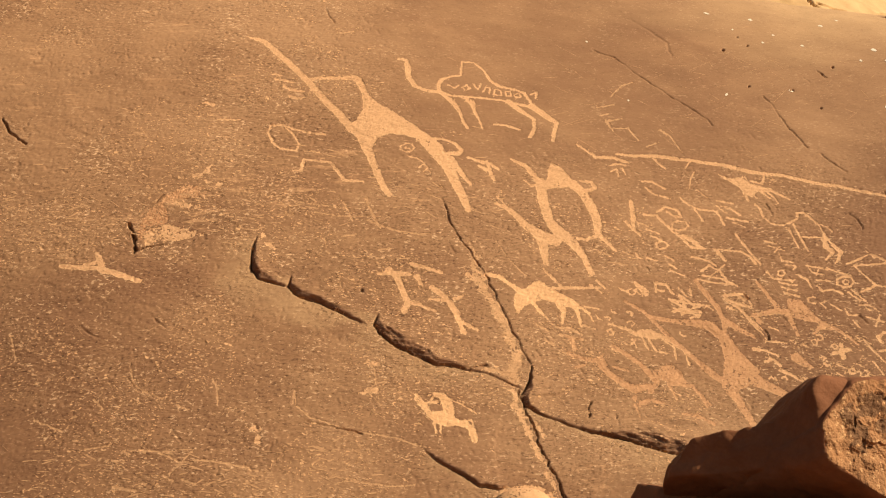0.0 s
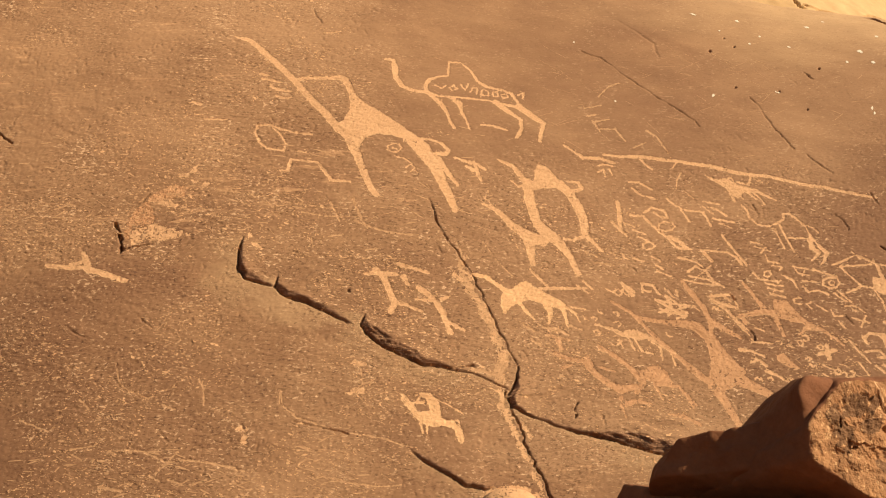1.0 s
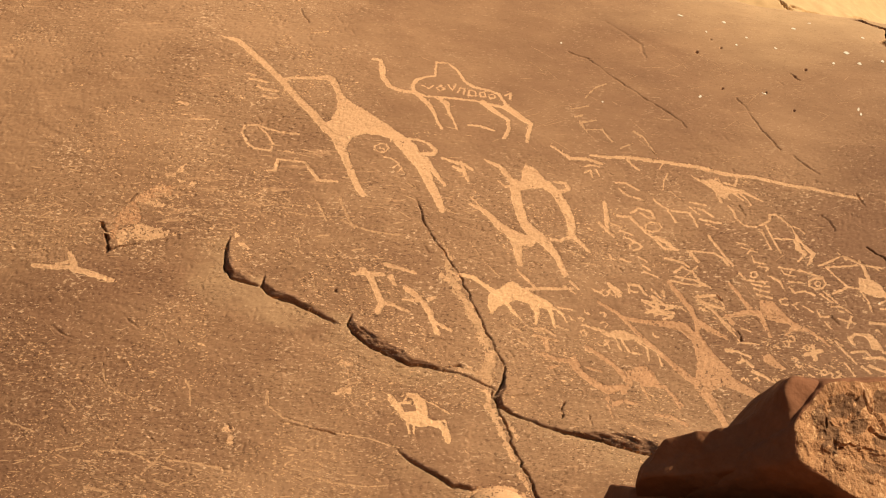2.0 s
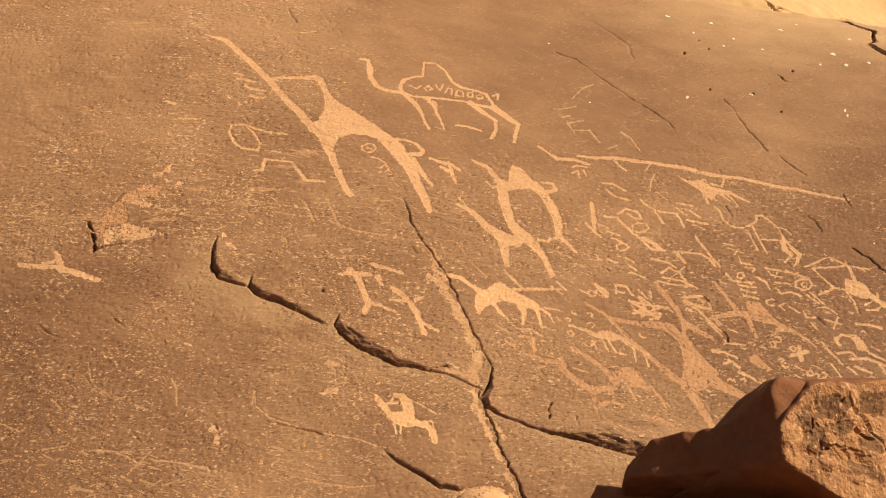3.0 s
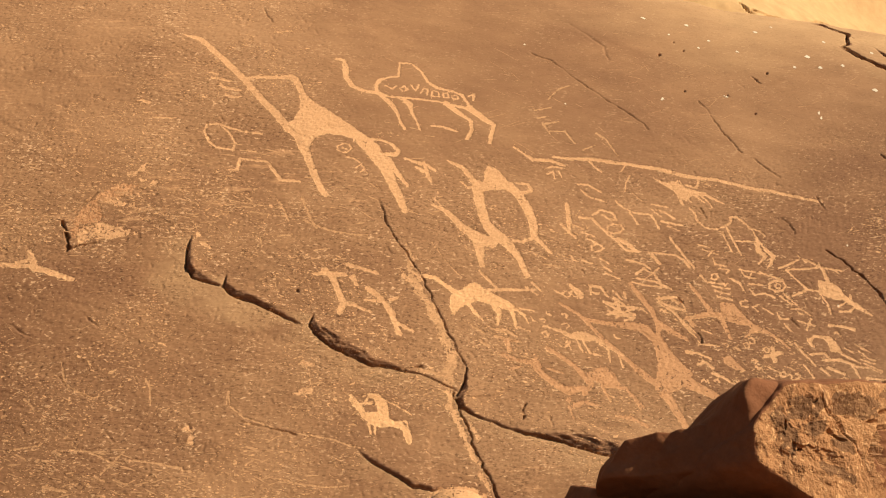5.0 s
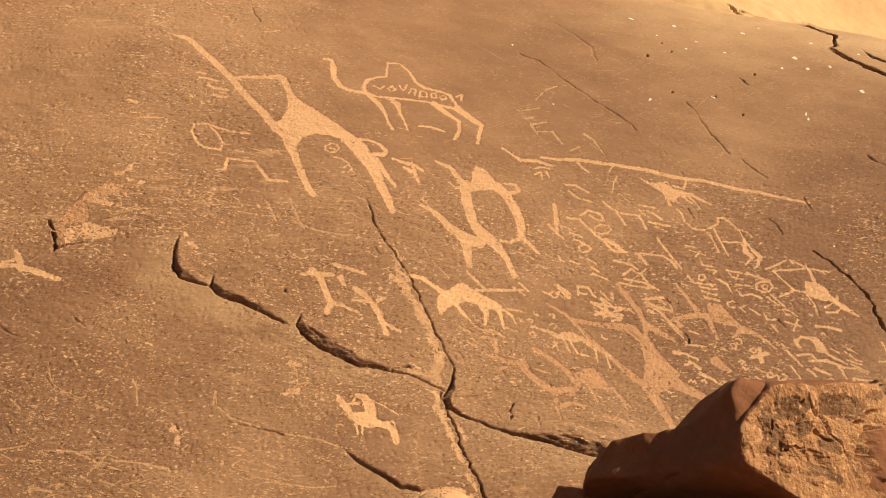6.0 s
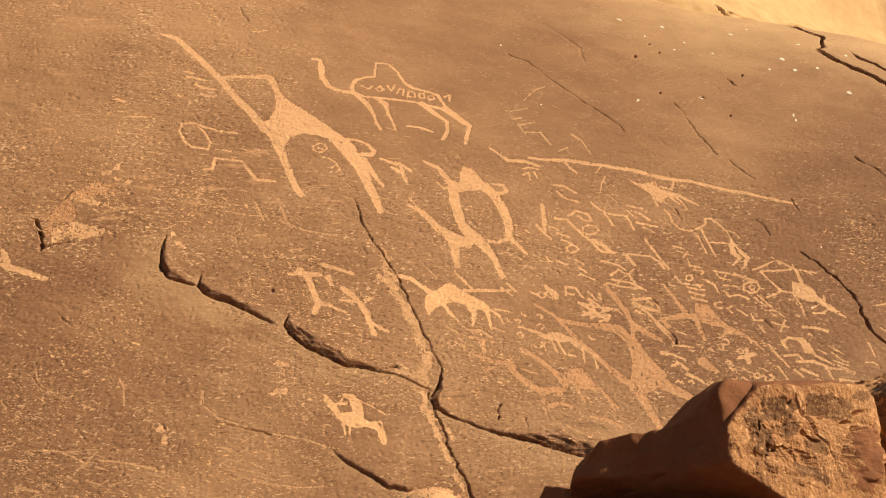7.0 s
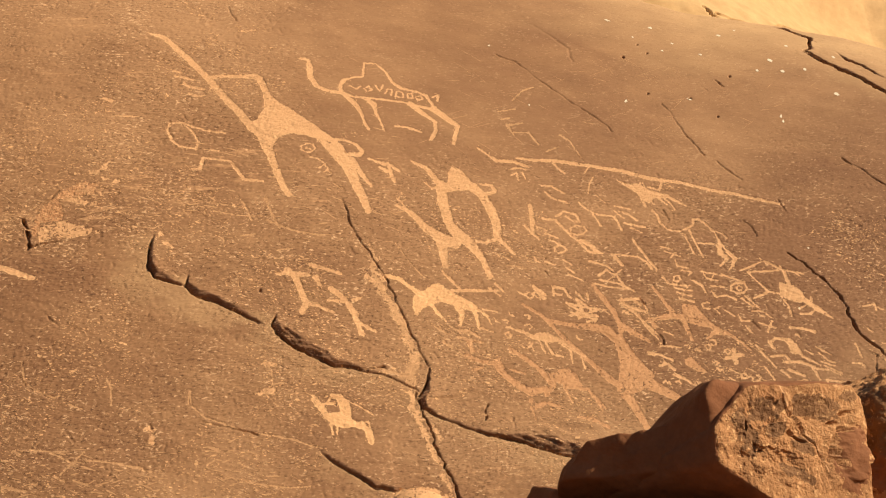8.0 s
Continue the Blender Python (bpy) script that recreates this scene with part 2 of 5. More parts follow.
def pit(u, v, across):
    """A small dark hole."""
    box = near([(u, v)], 0.04)
    HEIGHT[box] -= 0.02 * np.clip(1.3 * (1 - np.hypot(UU[box] - u / 1000, (VV[box] - v / 1000) * 0.8) / (across / 1000)), 0, 1)


def crack(depth, *points):
    """An open crack, ragged and uneven in width."""
    box = near(points, 0.06)
    u, v = UU[box], VV[box]
    a = 0.009 if depth < 25 else 0.016
    wu, wv = a * layered(u, v, 0.03, 60, 4), a * layered(u, v, 0.03, 64, 4)
    d, side, wide = along(points, u + wu, v + wv)
    half = np.maximum((0.14 if depth < 25 else 0.22) * wide * (0.35 + 1.3 * vnoise(u / 0.03, v / 0.03, 66)), 0.0028)
    open_here = np.clip(2.6 * vnoise(u / 0.04, v / 0.04, 68) - 0.35, 0.35, 1) if depth < 25 else 1.0
    HEIGHT[box] -= 0.75 * depth / 1000 * open_here * np.clip(1.25 * (1 - (d / half) ** 2), 0, 1)

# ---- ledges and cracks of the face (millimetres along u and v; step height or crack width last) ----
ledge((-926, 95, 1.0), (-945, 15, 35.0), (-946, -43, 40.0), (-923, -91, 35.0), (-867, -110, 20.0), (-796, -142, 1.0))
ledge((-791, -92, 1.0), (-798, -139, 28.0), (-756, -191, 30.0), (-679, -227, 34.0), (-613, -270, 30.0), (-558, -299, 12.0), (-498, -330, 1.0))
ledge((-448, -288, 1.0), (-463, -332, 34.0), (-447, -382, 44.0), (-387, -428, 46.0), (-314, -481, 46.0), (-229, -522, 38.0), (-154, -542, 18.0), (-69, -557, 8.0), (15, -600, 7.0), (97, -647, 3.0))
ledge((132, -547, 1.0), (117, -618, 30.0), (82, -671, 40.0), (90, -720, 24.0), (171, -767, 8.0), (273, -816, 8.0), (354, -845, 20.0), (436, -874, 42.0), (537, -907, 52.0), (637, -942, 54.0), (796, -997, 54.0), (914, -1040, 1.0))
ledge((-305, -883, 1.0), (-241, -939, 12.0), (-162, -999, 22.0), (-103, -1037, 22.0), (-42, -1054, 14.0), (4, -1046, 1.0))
crack(20, (-166, 276, 9), (-144, 173, 9), (-123, 96, 10), (-73, 17, 10), (-37, -66, 10))
crack(22, (-37, -66, 10), (-10, -125, 13), (16, -201, 14), (41, -282, 13), (70, -362, 14), (105, -469, 15), (130, -552, 16))
crack(34, (65, -646, 14), (97, -769, 9), (124, -859, 12), (153, -957, 14), (178, -1025, 16), (202, -1098, 18), (216, -1160, 18))
crack(40, (-2015, 776, 17), (-1984, 707, 27), (-1945, 671, 22), (-1905, 635, 11))
crack(45, (-1451, 205, 20), (-1430, 170, 25), (-1422, 114, 36), (-1419, 53, 20))
crack(28, (-1419, 53, 5), (-1361, 73, 8), (-1294, 82, 5))
crack(14, (-1398, 237, 5), (-1350, 295, 8), (-1310, 330, 5))
crack(9, (-1614, -274, 7), (-1585, -302, 7), (-1526, -335, 5))
crack(12, (-1335, -252, 5), (-1303, -285, 7), (-1275, -312, 5))
crack(9, (-1403, -514, 5), (-1383, -557, 9), (-1347, -588, 7))
crack(12, (-1326, -597, 5), (-1286, -623, 9), (-1257, -618, 5))
crack(9, (-1247, -735, 4), (-1216, -770, 7), (-1190, -802, 4))
crack(14, (-736, -745, 4), (-673, -763, 8), (-600, -787, 9), (-527, -810, 4))
crack(9, (577, 1145, 10), (662, 1107, 13), (782, 958, 15), (879, 849, 18), (978, 760, 18), (1042, 668, 15))
furrow(2.5, (785, 1356, 12), (879, 1247, 13), (923, 1196, 13), (935, 1109, 10))
crack(11, (1296, 838, 9), (1336, 759, 15), (1370, 646, 17), (1433, 529, 11))
crack(9, (1481, 488, 11), (1513, 445, 14), (1573, 385, 8))
crack(16, (1572, 978, 12), (1600, 932, 15))
crack(10, (1505, 940, 9), (1521, 906, 9))
crack(9, (-631, 1428, 10), (-619, 1363, 10), (-594, 1315, 7))
crack(12, (1528, 158, 8), (1557, 122, 11), (1575, 76, 8))
crack(12, (1698, 269, 8), (1713, 228, 11), (1723, 196, 8))
crack(16, (2029, 470, 11), (2098, 400, 14), (2165, 325, 14), (2237, 230, 14))
crack(45, (1679, -27, 5), (1728, -74, 7), (1782, -144, 9), (1824, -216, 13), (1853, -284, 16), (1858, -369, 18), (1872, -446, 18), (1909, -504, 18), (1950, -561, 15), (2011, -667, 15))
crack(20, (1911, -553, 10), (1893, -619, 10), (1874, -697, 10))
ledge((1977, 1391, 1.0), (2022, 1381, 8.0), (2074, 1312, 6.0), (2116, 1283, 12.0), (2078, 1191, 18.0), (2037, 1169, 3.0))
ledge((2030, 1176, 1.0), (2079, 1106, 13.0), (2148, 1026, 15.0), (2218, 965, 14.0), (2275, 906, 14.0), (2329, 850, 14.0), (2460, 720, 12.0))
ledge((2196, 1153, 1.0), (2218, 1084, 10.0), (2274, 1033, 11.0), (2313, 986, 8.0), (2360, 930, 1.0))
crack(60, (2010, 1385, 14), (2080, 1310, 16), (2110, 1275, 34), (2076, 1190, 40), (2037, 1169, 24), (2079, 1106, 36), (2148, 1026, 34), (2218, 965, 34), (2275, 906, 34), (2329, 850, 34), (2460, 720, 34))
crack(26, (338, -706, 12), (334, -738, 12), (322, -779, 7))
crack(22, (432, -775, 9), (431, -818, 11))
crack(12, (646, -81, 8), (665, -116, 8))
crack(24, (1065, -404, 8), (1070, -429, 13), (1078, -457, 10))
crack(16, (1017, -227, 8), (1032, -261, 8))
crack(16, (1456, -350, 8), (1475, -396, 10))
crack(10, (1194, 233, 8), (1216, 183, 11))
crack(18, (-291, -530, 5), (-130, -539, 7), (-43, -535, 5))

for hole in ((1249, 902, 6), (1645, 996, 7), (1175, 1140, 8), (1437, 864, 6), (1538, 747, 5), (1293, 1165, 5), (1258, 1225, 5), (-511, -176, 7)):
    pit(*hole)
# a rounded knob at the foot of the crack, and the rounded upper rim of the face
HEIGHT += 0.05 * np.sqrt(np.clip(1 - ((UU - 0.045) / 0.11) ** 2 - ((VV + 1.13) / 0.075) ** 2, 0, 1))
RIM = np.where(UU < 1.615, 1.512 + 0.50 * (1.615 - UU), 1.512 - 0.31 * (UU - 1.615)) - 0.22 * np.clip(UU - 2.15, 0, None) + 0.02 * (vnoise(UU / 0.15, 0 * UU, 70) - 0.5)
over = np.clip(VV - RIM, 0, None)
HEIGHT -= np.minimum(np.where(over < 0.07, over ** 2 / 0.07 * 1.3, 2.6 * over - 0.091), 2.5) + 0.09 * np.clip((VV - RIM + 0.55) / 0.55, 0, 1.3) ** 2


def sheet(name, u, v, h, material):
    """A mesh over a grid of places along and up the face."""
    nu, nv = u.shape
    me = bpy.data.meshes.new(name)
    me.vertices.add(nu * nv)
    me.vertices.foreach_set("co", np.stack((u, v, h), -1).astype(np.float32).ravel())
    k = np.arange(nu * nv).reshape(nu, nv)
    quads = np.stack((k[:-1, :-1], k[1:, :-1], k[1:, 1:], k[:-1, 1:]), -1).reshape(-1, 4)
    fill_faces(me, quads)
    me.materials.append(material)
    return me


def fill_faces(me, quads, smooth=True):
    me.loops.add(quads.size)
    me.polygons.add(len(quads))
    me.loops.foreach_set("vertex_index", quads.astype(np.int32).ravel())
    me.polygons.foreach_set("loop_start", np.arange(0, quads.size, quads.shape[1], dtype=np.int32))
    me.polygons.foreach_set("loop_total", np.full(len(quads), quads.shape[1], dtype=np.int32))
    me.polygons.foreach_set("use_smooth", np.full(len(quads), smooth))
    me.update(calc_edges=True)


FACE = Matrix([[*map(float, r)] for r in np.column_stack((FACE_U, FACE_V, FACE_N, FACE_O))] + [[0, 0, 0, 1]])
face_mesh = sheet("rock_face", UU, VV, HEIGHT, varnish)
patchy = np.clip(1.5 * vnoise(UU / 0.25, VV / 0.18, 130) + 0.1 + 0.5 * (vnoise(UU / 0.06, VV / 0.05, 133) - 0.5), 0.3, 1) * (rough_part - 0.05)
# paler towards the rim, and below the ledges where flaking bared the stone
bare_and_pale = np.clip((VV - RIM + 0.58 + 0.35 * (vnoise(UU / 0.5, VV / 0.25, 136) - 0.5)) / 0.5, 0, 1) ** 1.3 * np.clip((UU + 0.8) / 1.2, 0.15, 1)
bare_and_pale = np.maximum(bare_and_pale, 0.65 * FRESH)


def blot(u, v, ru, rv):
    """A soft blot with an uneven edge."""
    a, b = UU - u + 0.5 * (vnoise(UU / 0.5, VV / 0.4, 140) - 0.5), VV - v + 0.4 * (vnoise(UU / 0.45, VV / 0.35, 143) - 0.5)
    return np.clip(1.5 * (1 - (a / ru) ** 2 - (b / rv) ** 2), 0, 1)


peel = np.maximum(np.maximum(0.9 * blot(-1.35, -1.05, 0.8, 0.22), 0.6 * blot(-1.0, 0.33, 1.1, 0.22)), np.maximum(0.35 * blot(-1.6, 1.0, 0.9, 0.6), 0.5 * blot(0.2, -1.0, 0.5, 0.2)))
# random varnish thickness, plus blots that paint in the face's brighter and dimmer areas
coat_and_shade = 0.9 * np.maximum(blot(-1.5, -0.65, 1.0, 0.75), 1.1 * blot(1.35, -0.2, 0.85, 0.55)) - 0.9 * blot(0.25, -0.7, 0.75, 0.5) - 0.45 * blot(-1.25, 1.15, 1.3, 0.65) + 0.7 * blot(2.0, 0.35, 0.65, 0.5) + 1.1 * (vnoise(UU / 0.55, VV / 0.4, 146) - 0.5) + 0.7 * layered(UU, VV, 0.09, 148)
for key, values in (("bare_and_pale", bare_and_pale), ("wear", np.maximum(patchy, 0.26)), ("peel", peel), ("coat_and_shade", np.clip(coat_and_shade, -1, 1)), ("broken", RISER)):
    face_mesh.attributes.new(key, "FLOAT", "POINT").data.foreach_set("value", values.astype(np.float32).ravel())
rock_face = new("rock_face", face_mesh)
rock_face.matrix_world = FACE
tagged(rock_face, "tall brown varnished sandstone face covered with pale rock carvings", "rock face", kind="structure")


def surface(u, v):
    """Height of the built face at places along and up it."""
    i = np.clip(np.searchsorted(GU, u) - 1, 0, len(GU) - 2)
    j = np.clip(np.searchsorted(GV, v) - 1, 0, len(GV) - 2)
    a, b = (u - GU[i]) / (GU[i + 1] - GU[i]), (v - GV[j]) / (GV[j + 1] - GV[j])
    return (HEIGHT[i, j] * (1 - a) + HEIGHT[i + 1, j] * a) * (1 - b) + (HEIGHT[i, j + 1] * (1 - a) + HEIGHT[i + 1, j + 1] * a) * b


# the paler rock mass that rises behind the rim
bu, bv = np.meshgrid(np.concatenate((np.arange(-0.6, 3.2, 0.012), np.linspace(3.25, 9, 60))), np.concatenate((np.arange(0.9, 2.1, 0.008), np.linspace(2.11, 4.5, 60))), indexing="ij")
bh = -0.28 - 0.42 * (np.clip(bu, 1.15, 3.2) - 1.4) - 0.05 * (bv - 1.3) + 0.25 * (vnoise(bu / 0.9, bv / 0.7, 80) - 0.5) + 0.02 * layered(bu, bv, 0.1, 84)
for joint in (((1789, 1803, 20), (1823, 1733, 23), (1849, 1732, 13)),
              ((1844, 1766, 13), (1957, 1757, 20), (2045, 1766, 23)),
              ((2521, 2338, 13), (2610, 2322, 13)),
              ((3173, 2458, 16), (3233, 2418, 20)),
              ((2216, 1828, 16), (2394, 1943, 20))):
    d, _, wide = along(joint, bu + 0.02 * layered(bu, bv, 0.05, 86), bv + 0.02 * layered(bu, bv, 0.05, 88))
    bh -= 0.06 * np.clip(1.3 * (1 - (d / (0.45 * wide)) ** 2), 0, 1)
back_rock = new("rock_face_behind", sheet("rock_face_behind", bu, bv, bh, cream))
back_rock.matrix_world = FACE
tagged(back_rock, "pale cream sunlit sandstone mass rising behind the carved face", "rock face", kind="structure")

# sand slope from the camera's stand up to the foot of the face, level out to the horizon
lines = np.concatenate((-np.geomspace(900, 6.2, 30), np.linspace(-6, 9, 121), np.geomspace(9.2, 900, 30)))
gx, gy = np.meshgrid(lines, lines, indexing="ij")
rise = np.clip((gy - 2.0) / 2.6, 0, 1)
gz = 1.745 * rise * rise * (3 - 2 * rise) + 0.05 * (vnoise(gx / 0.8, gy / 0.8, 90) - 0.5) * (np.hypot(gx, gy) < 40) - 0.03
# unseen low ridge added to block light bounced under the boulders
gz += 0.04 * np.exp(-((gy - 4.42) / 0.13) ** 2) * np.clip((0.95 - np.abs(gx - 1.05)) / 0.3, 0, 1)
ground = new("ground", sheet("ground", gx, gy, gz, sand))
tagged(ground, "orange desert sand rising to the foot of the rock", "ground", kind="structure")


PECKED = np.zeros(UU.shape)      # where carving has lowered the face


class Carving:
    """A figure pecked through the varnish: lines of (u, v, width) and filled outlines of (u, v), in millimetres on the face."""
    CELL = 0.0026

    def __init__(self, name, material):
        self.name, self.material, self.strokes = name, material, []

    def line(self, part_name, *points):
        self.strokes.append((part_name, points, False))

    def fill(self, part_name, *points):
        self.strokes.append((part_name, points, True))

    def done(self, label):
        every = np.array([p[:2] for _, points, _ in self.strokes for p in points], float) / 1000
        lo, hi = every.min(0) - 0.03, every.max(0) + 0.03
        n = np.ceil((hi - lo) / self.CELL).astype(int)
        u, v = np.meshgrid(lo[0] + self.CELL * (np.arange(n[0]) + 0.5), lo[1] + self.CELL * (np.arange(n[1]) + 0.5), indexing="ij")
        depth, owner = np.full(u.shape, 1.0), np.zeros(u.shape, int)
        for number, (_, s, solid) in enumerate(self.strokes):
            p = np.array(s, float)[:, :2] / 1000
            i0, j0 = np.maximum(((p.min(0) - 0.03 - lo) / self.CELL).astype(int), 0)
            i1, j1 = ((p.max(0) + 0.03 - lo) / self.CELL).astype(int) + 1
            box = (slice(i0, i1), slice(j0, j1))
            su, sv = u[box], v[box]
            if solid:
                inside = np.zeros(su.shape, bool)
                for a, b in zip(p, np.roll(p, -1, 0)):
                    inside ^= ((a[1] > sv) != (b[1] > sv)) & (su < (b[0] - a[0]) * (sv - a[1]) / (b[1] - a[1] + 1e-9) + a[0])
                ring = along([(*q, 0) for q in (*s, s[0])], su, sv)[0]
                d = np.where(inside, -ring, ring)
            else:
                d, _, wide = along(s, su, sv)
                d = d - wide * np.clip(0.30 + 9 * wide, 0.38, 0.5)
            owner[box] = np.where(d < depth[box], number, owner[box])
            depth[box] = np.minimum(depth[box], d)
        ragged = 0.0045 * (vnoise(u / 0.011, v / 0.011, 100) - 0.5) + 0.0042 * (vnoise(u / 0.0045, v / 0.0045, 103) - 0.5)
        scar = self.name == "rock_scar"
        if scar:
            ragged = 2.2 * ragged + 0.022 * (vnoise(u / 0.028, v / 0.024, 105) - 0.5)
        keep = depth + ragged < 0.0006
        unpecked = vnoise(u / 0.007, v / 0.006, 106) + 0.35 * vnoise(u / 0.05, v / 0.05, 108)
        keep &= unpecked < (0.98 if scar else 1.25 if self.material is scraped else 1.02 if self.material is dulled else 1.17)
        # a halo of stray peck marks
        keep |= (depth < 0.012) & (vnoise(u / 0.006, v / 0.006, 110) > 0.93)
        # the pecked ground lies a little below the varnish
        box = near([1000 * lo, 1000 * hi], 0.0)
        iu, iv = (np.clip(((g[box] - start) / self.CELL).astype(int), 0, most - 1) for g, start, most in ((UU, lo[0], n[0]), (VV, lo[1], n[1])))
        sunk = np.where((depth + ragged)[iu, iv] < 0.0012, 1.0, 0.0)
        HEIGHT[box] -= 0.0015 * np.clip(sunk - PECKED[box], 0, 1)
        PECKED[box] = np.maximum(PECKED[box], sunk)
        if scar:
            owner[:] = 0
        thing = rock_face if scar else new(self.name)
        centre = Vector(FACE_O) if scar else FACE @ Vector((*every.mean(0), float(surface(*every.mean(0)))))
        if not scar:
            thing.matrix_world = Matrix.Translation(centre) @ FACE.to_3x3().to_4x4()
        rs = np.random.RandomState(len(every))
        shift_u, shift_v = rs.uniform(-0.3, 0.3, (n[0] + 1, n[1] + 1)), rs.uniform(-0.3, 0.3, (n[0] + 1, n[1] + 1))
        origin = np.array(FACE.inverted() @ centre)
        for number, (part_name, _, _) in enumerate(self.strokes):
            i, j = np.nonzero(keep & (owner == number))
            if not len(i):
                continue
            used = np.zeros((n[0] + 1, n[1] + 1), bool)
            for a, b in ((0, 0), (1, 0), (1, 1), (0, 1)):
                used[i + a, j + b] = True
            index = np.cumsum(used).reshape(used.shape) - 1
            ci, cj = np.nonzero(used)
            cu, cv = lo[0] + self.CELL * (ci + shift_u[ci, cj]), lo[1] + self.CELL * (cj + shift_v[ci, cj])
            me = bpy.data.meshes.new(part_name)
            me.vertices.add(len(cu))
            me.vertices.foreach_set("co", (np.stack((cu, cv, surface(cu, cv) + 0.0008), -1) - origin).astype(np.float32).ravel())
            fill_faces(me, np.stack((index[i, j], index[i + 1, j], index[i + 1, j + 1], index[i, j + 1]), -1))
            me.materials.append(self.material)
            ob = new(self.name if scar else part_name, me)
            ob.parent = thing
            if scar:
                return tagged(ob, label)
        return tagged(thing, label, "rock carving", "carvings on the rock face")

# ---- carvings pecked through the dark varnish ----
c = Carving("long_limbed_carving", pecked)
c.line("staff", (-987, 1213, 9), (-916, 1187, 25), (-866, 1128, 27), (-778, 1016, 29), (-715, 932, 28), (-640, 816, 31), (-580, 734, 34), (-528, 651, 36))
c.line("arm", (-709, 945, 20), (-630, 955, 20), (-568, 951, 18), (-519, 958, 32), (-497, 944, 29), (-474, 872, 26), (-461, 819, 35))
c.fill("body", (-469, 872), (-424, 812), (-341, 746), (-247, 664), (-183, 594), (-239, 591), (-310, 622), (-370, 629), (-419, 607), (-452, 547), (-482, 517), (-510, 603), (-557, 668), (-508, 709), (-484, 763))
c.line("leg", (-474, 580, 40), (-450, 476, 32), (-426, 392, 28), (-401, 322, 28), (-384, 292, 24))
c.line("leg", (-238, 616, 56), (-181, 546, 73), (-138, 459, 55), (-108, 366, 41), (-79, 276, 35), (-62, 211, 24))
c.line("tail", (-214, 607, 14), (-142, 598, 14), (-95, 576, 14), (-68, 538, 20), (-82, 519, 22), (-135, 518, 22))
c.line("limb", (-117, 490, 28), (-82, 413, 22), (-43, 349, 14))
c.done("large pale pecked figure with long staff, on brown varnish")
c = Carving("camel_carving", pecked)
c.line("neck", (-315, 1074, 18), (-282, 1068, 18), (-274, 1025, 27), (-277, 965, 24), (-248, 907, 21), (-194, 878, 18), (-142, 872, 21), (-89, 850, 12), (11, 846, 15), (134, 829, 12), (244, 796, 18), (279, 773, 24))
c.line("hump", (-142, 872, 18), (-145, 917, 18), (-125, 952, 18), (-81, 971, 12), (-42, 980, 12), (-29, 1063, 12), (22, 1065, 12), (64, 1016, 12), (89, 950, 15), (129, 916, 15), (191, 899, 15), (234, 876, 15), (258, 817, 15), (266, 773, 18))
c.line("tail", (258, 865, 9), (290, 880, 12), (281, 841, 9))
c.line("leg", (-131, 859, 18), (-91, 816, 24), (-65, 766, 17), (-50, 700, 14), (-33, 664, 14))
c.line("leg", (-40, 844, 18), (-2, 812, 27), (4, 758, 15), (20, 712, 12), (33, 660, 11))
c.line("leg", (159, 823, 30), (204, 772, 24), (261, 716, 17), (255, 656, 17), (233, 614, 17))
c.line("leg", (261, 797, 36), (313, 739, 29), (358, 696, 20), (338, 624, 17), (329, 591, 17))
c.line("dash", (85, 687, 12), (134, 681, 12), (193, 656, 14))
c.done("pale outlined camel with a row of small signs inside")
c = Carving("inscription", pecked)
c.line("sign", (1153, 38, 10), (1198, 25, 10))
c.line("sign", (1164, 14, 10), (1224, -17, 10))
c.line("sign", (1210, 6, 9), (1182, -24, 9))
c.line("sign", (1199, -38, 10), (1205, -70, 10), (1245, -80, 10))
c.line("sign", (1211, -90, 10), (1254, -102, 10), (1240, -118, 10))
c.line("sign", (1203, -132, 9), (1196, -142, 9), (1182, -148, 9), (1174, -138, 9), (1177, -125, 9), (1189, -116, 9), (1200, -119, 9), (1203, -132, 9))
c.line("sign", (1130, -126, 11), (1150, -159, 11), (1222, -170, 11))
c.line("sign", (1249, -142, 10), (1285, -170, 10), (1293, -205, 10))
c.line("sign", (1235, -168, 9), (1206, -196, 9))
c.line("sign", (1172, -180, 10), (1241, -196, 10))
c.line("sign", (1174, -201, 10), (1232, -222, 10))
c.line("sign", (1178, -230, 11), (1239, -253, 11))
c.done("stack of small pale pecked signs in slanting rows")
c = Carving("inscription", pecked)
c.line("sign", (1299, -100, 10), (1379, -123, 10))
c.line("sign", (1306, -117, 10), (1313, -135, 10), (1357, -149, 10))
c.line("sign", (1350, -111, 8), (1327, -146, 8))
c.line("sign", (1380, -117, 10), (1465, -162, 10))
c.line("sign", (1324, -174, 10), (1373, -182, 10))
c.line("sign", (1319, -199, 11), (1335, -230, 11), (1376, -224, 11), (1412, -248, 11))
c.line("sign", (1470, -193, 11), (1451, -216, 11), (1422, -217, 11), (1401, -201, 11), (1406, -176, 11), (1434, -162, 11), (1463, -168, 11), (1470, -193, 11))
c.line("sign", (1449, -193, 9), (1443, -201, 9), (1432, -202, 9), (1425, -196, 9), (1427, -185, 9), (1437, -179, 9), (1447, -182, 9), (1449, -193, 9))
c.line("sign", (1437, -242, 10), (1473, -285, 10))
c.line("sign", (1454, -232, 9), (1493, -289, 9))
c.done("pale curved signs with a ring")
c = Carving("inscription", pecked)
c.line("sign", (1469, -307, 11), (1504, -309, 11), (1535, -342, 11))
c.line("sign", (1489, -323, 9), (1507, -339, 9))
c.line("sign", (1296, -258, 9), (1268, -262, 9), (1271, -283, 9), (1293, -290, 9))
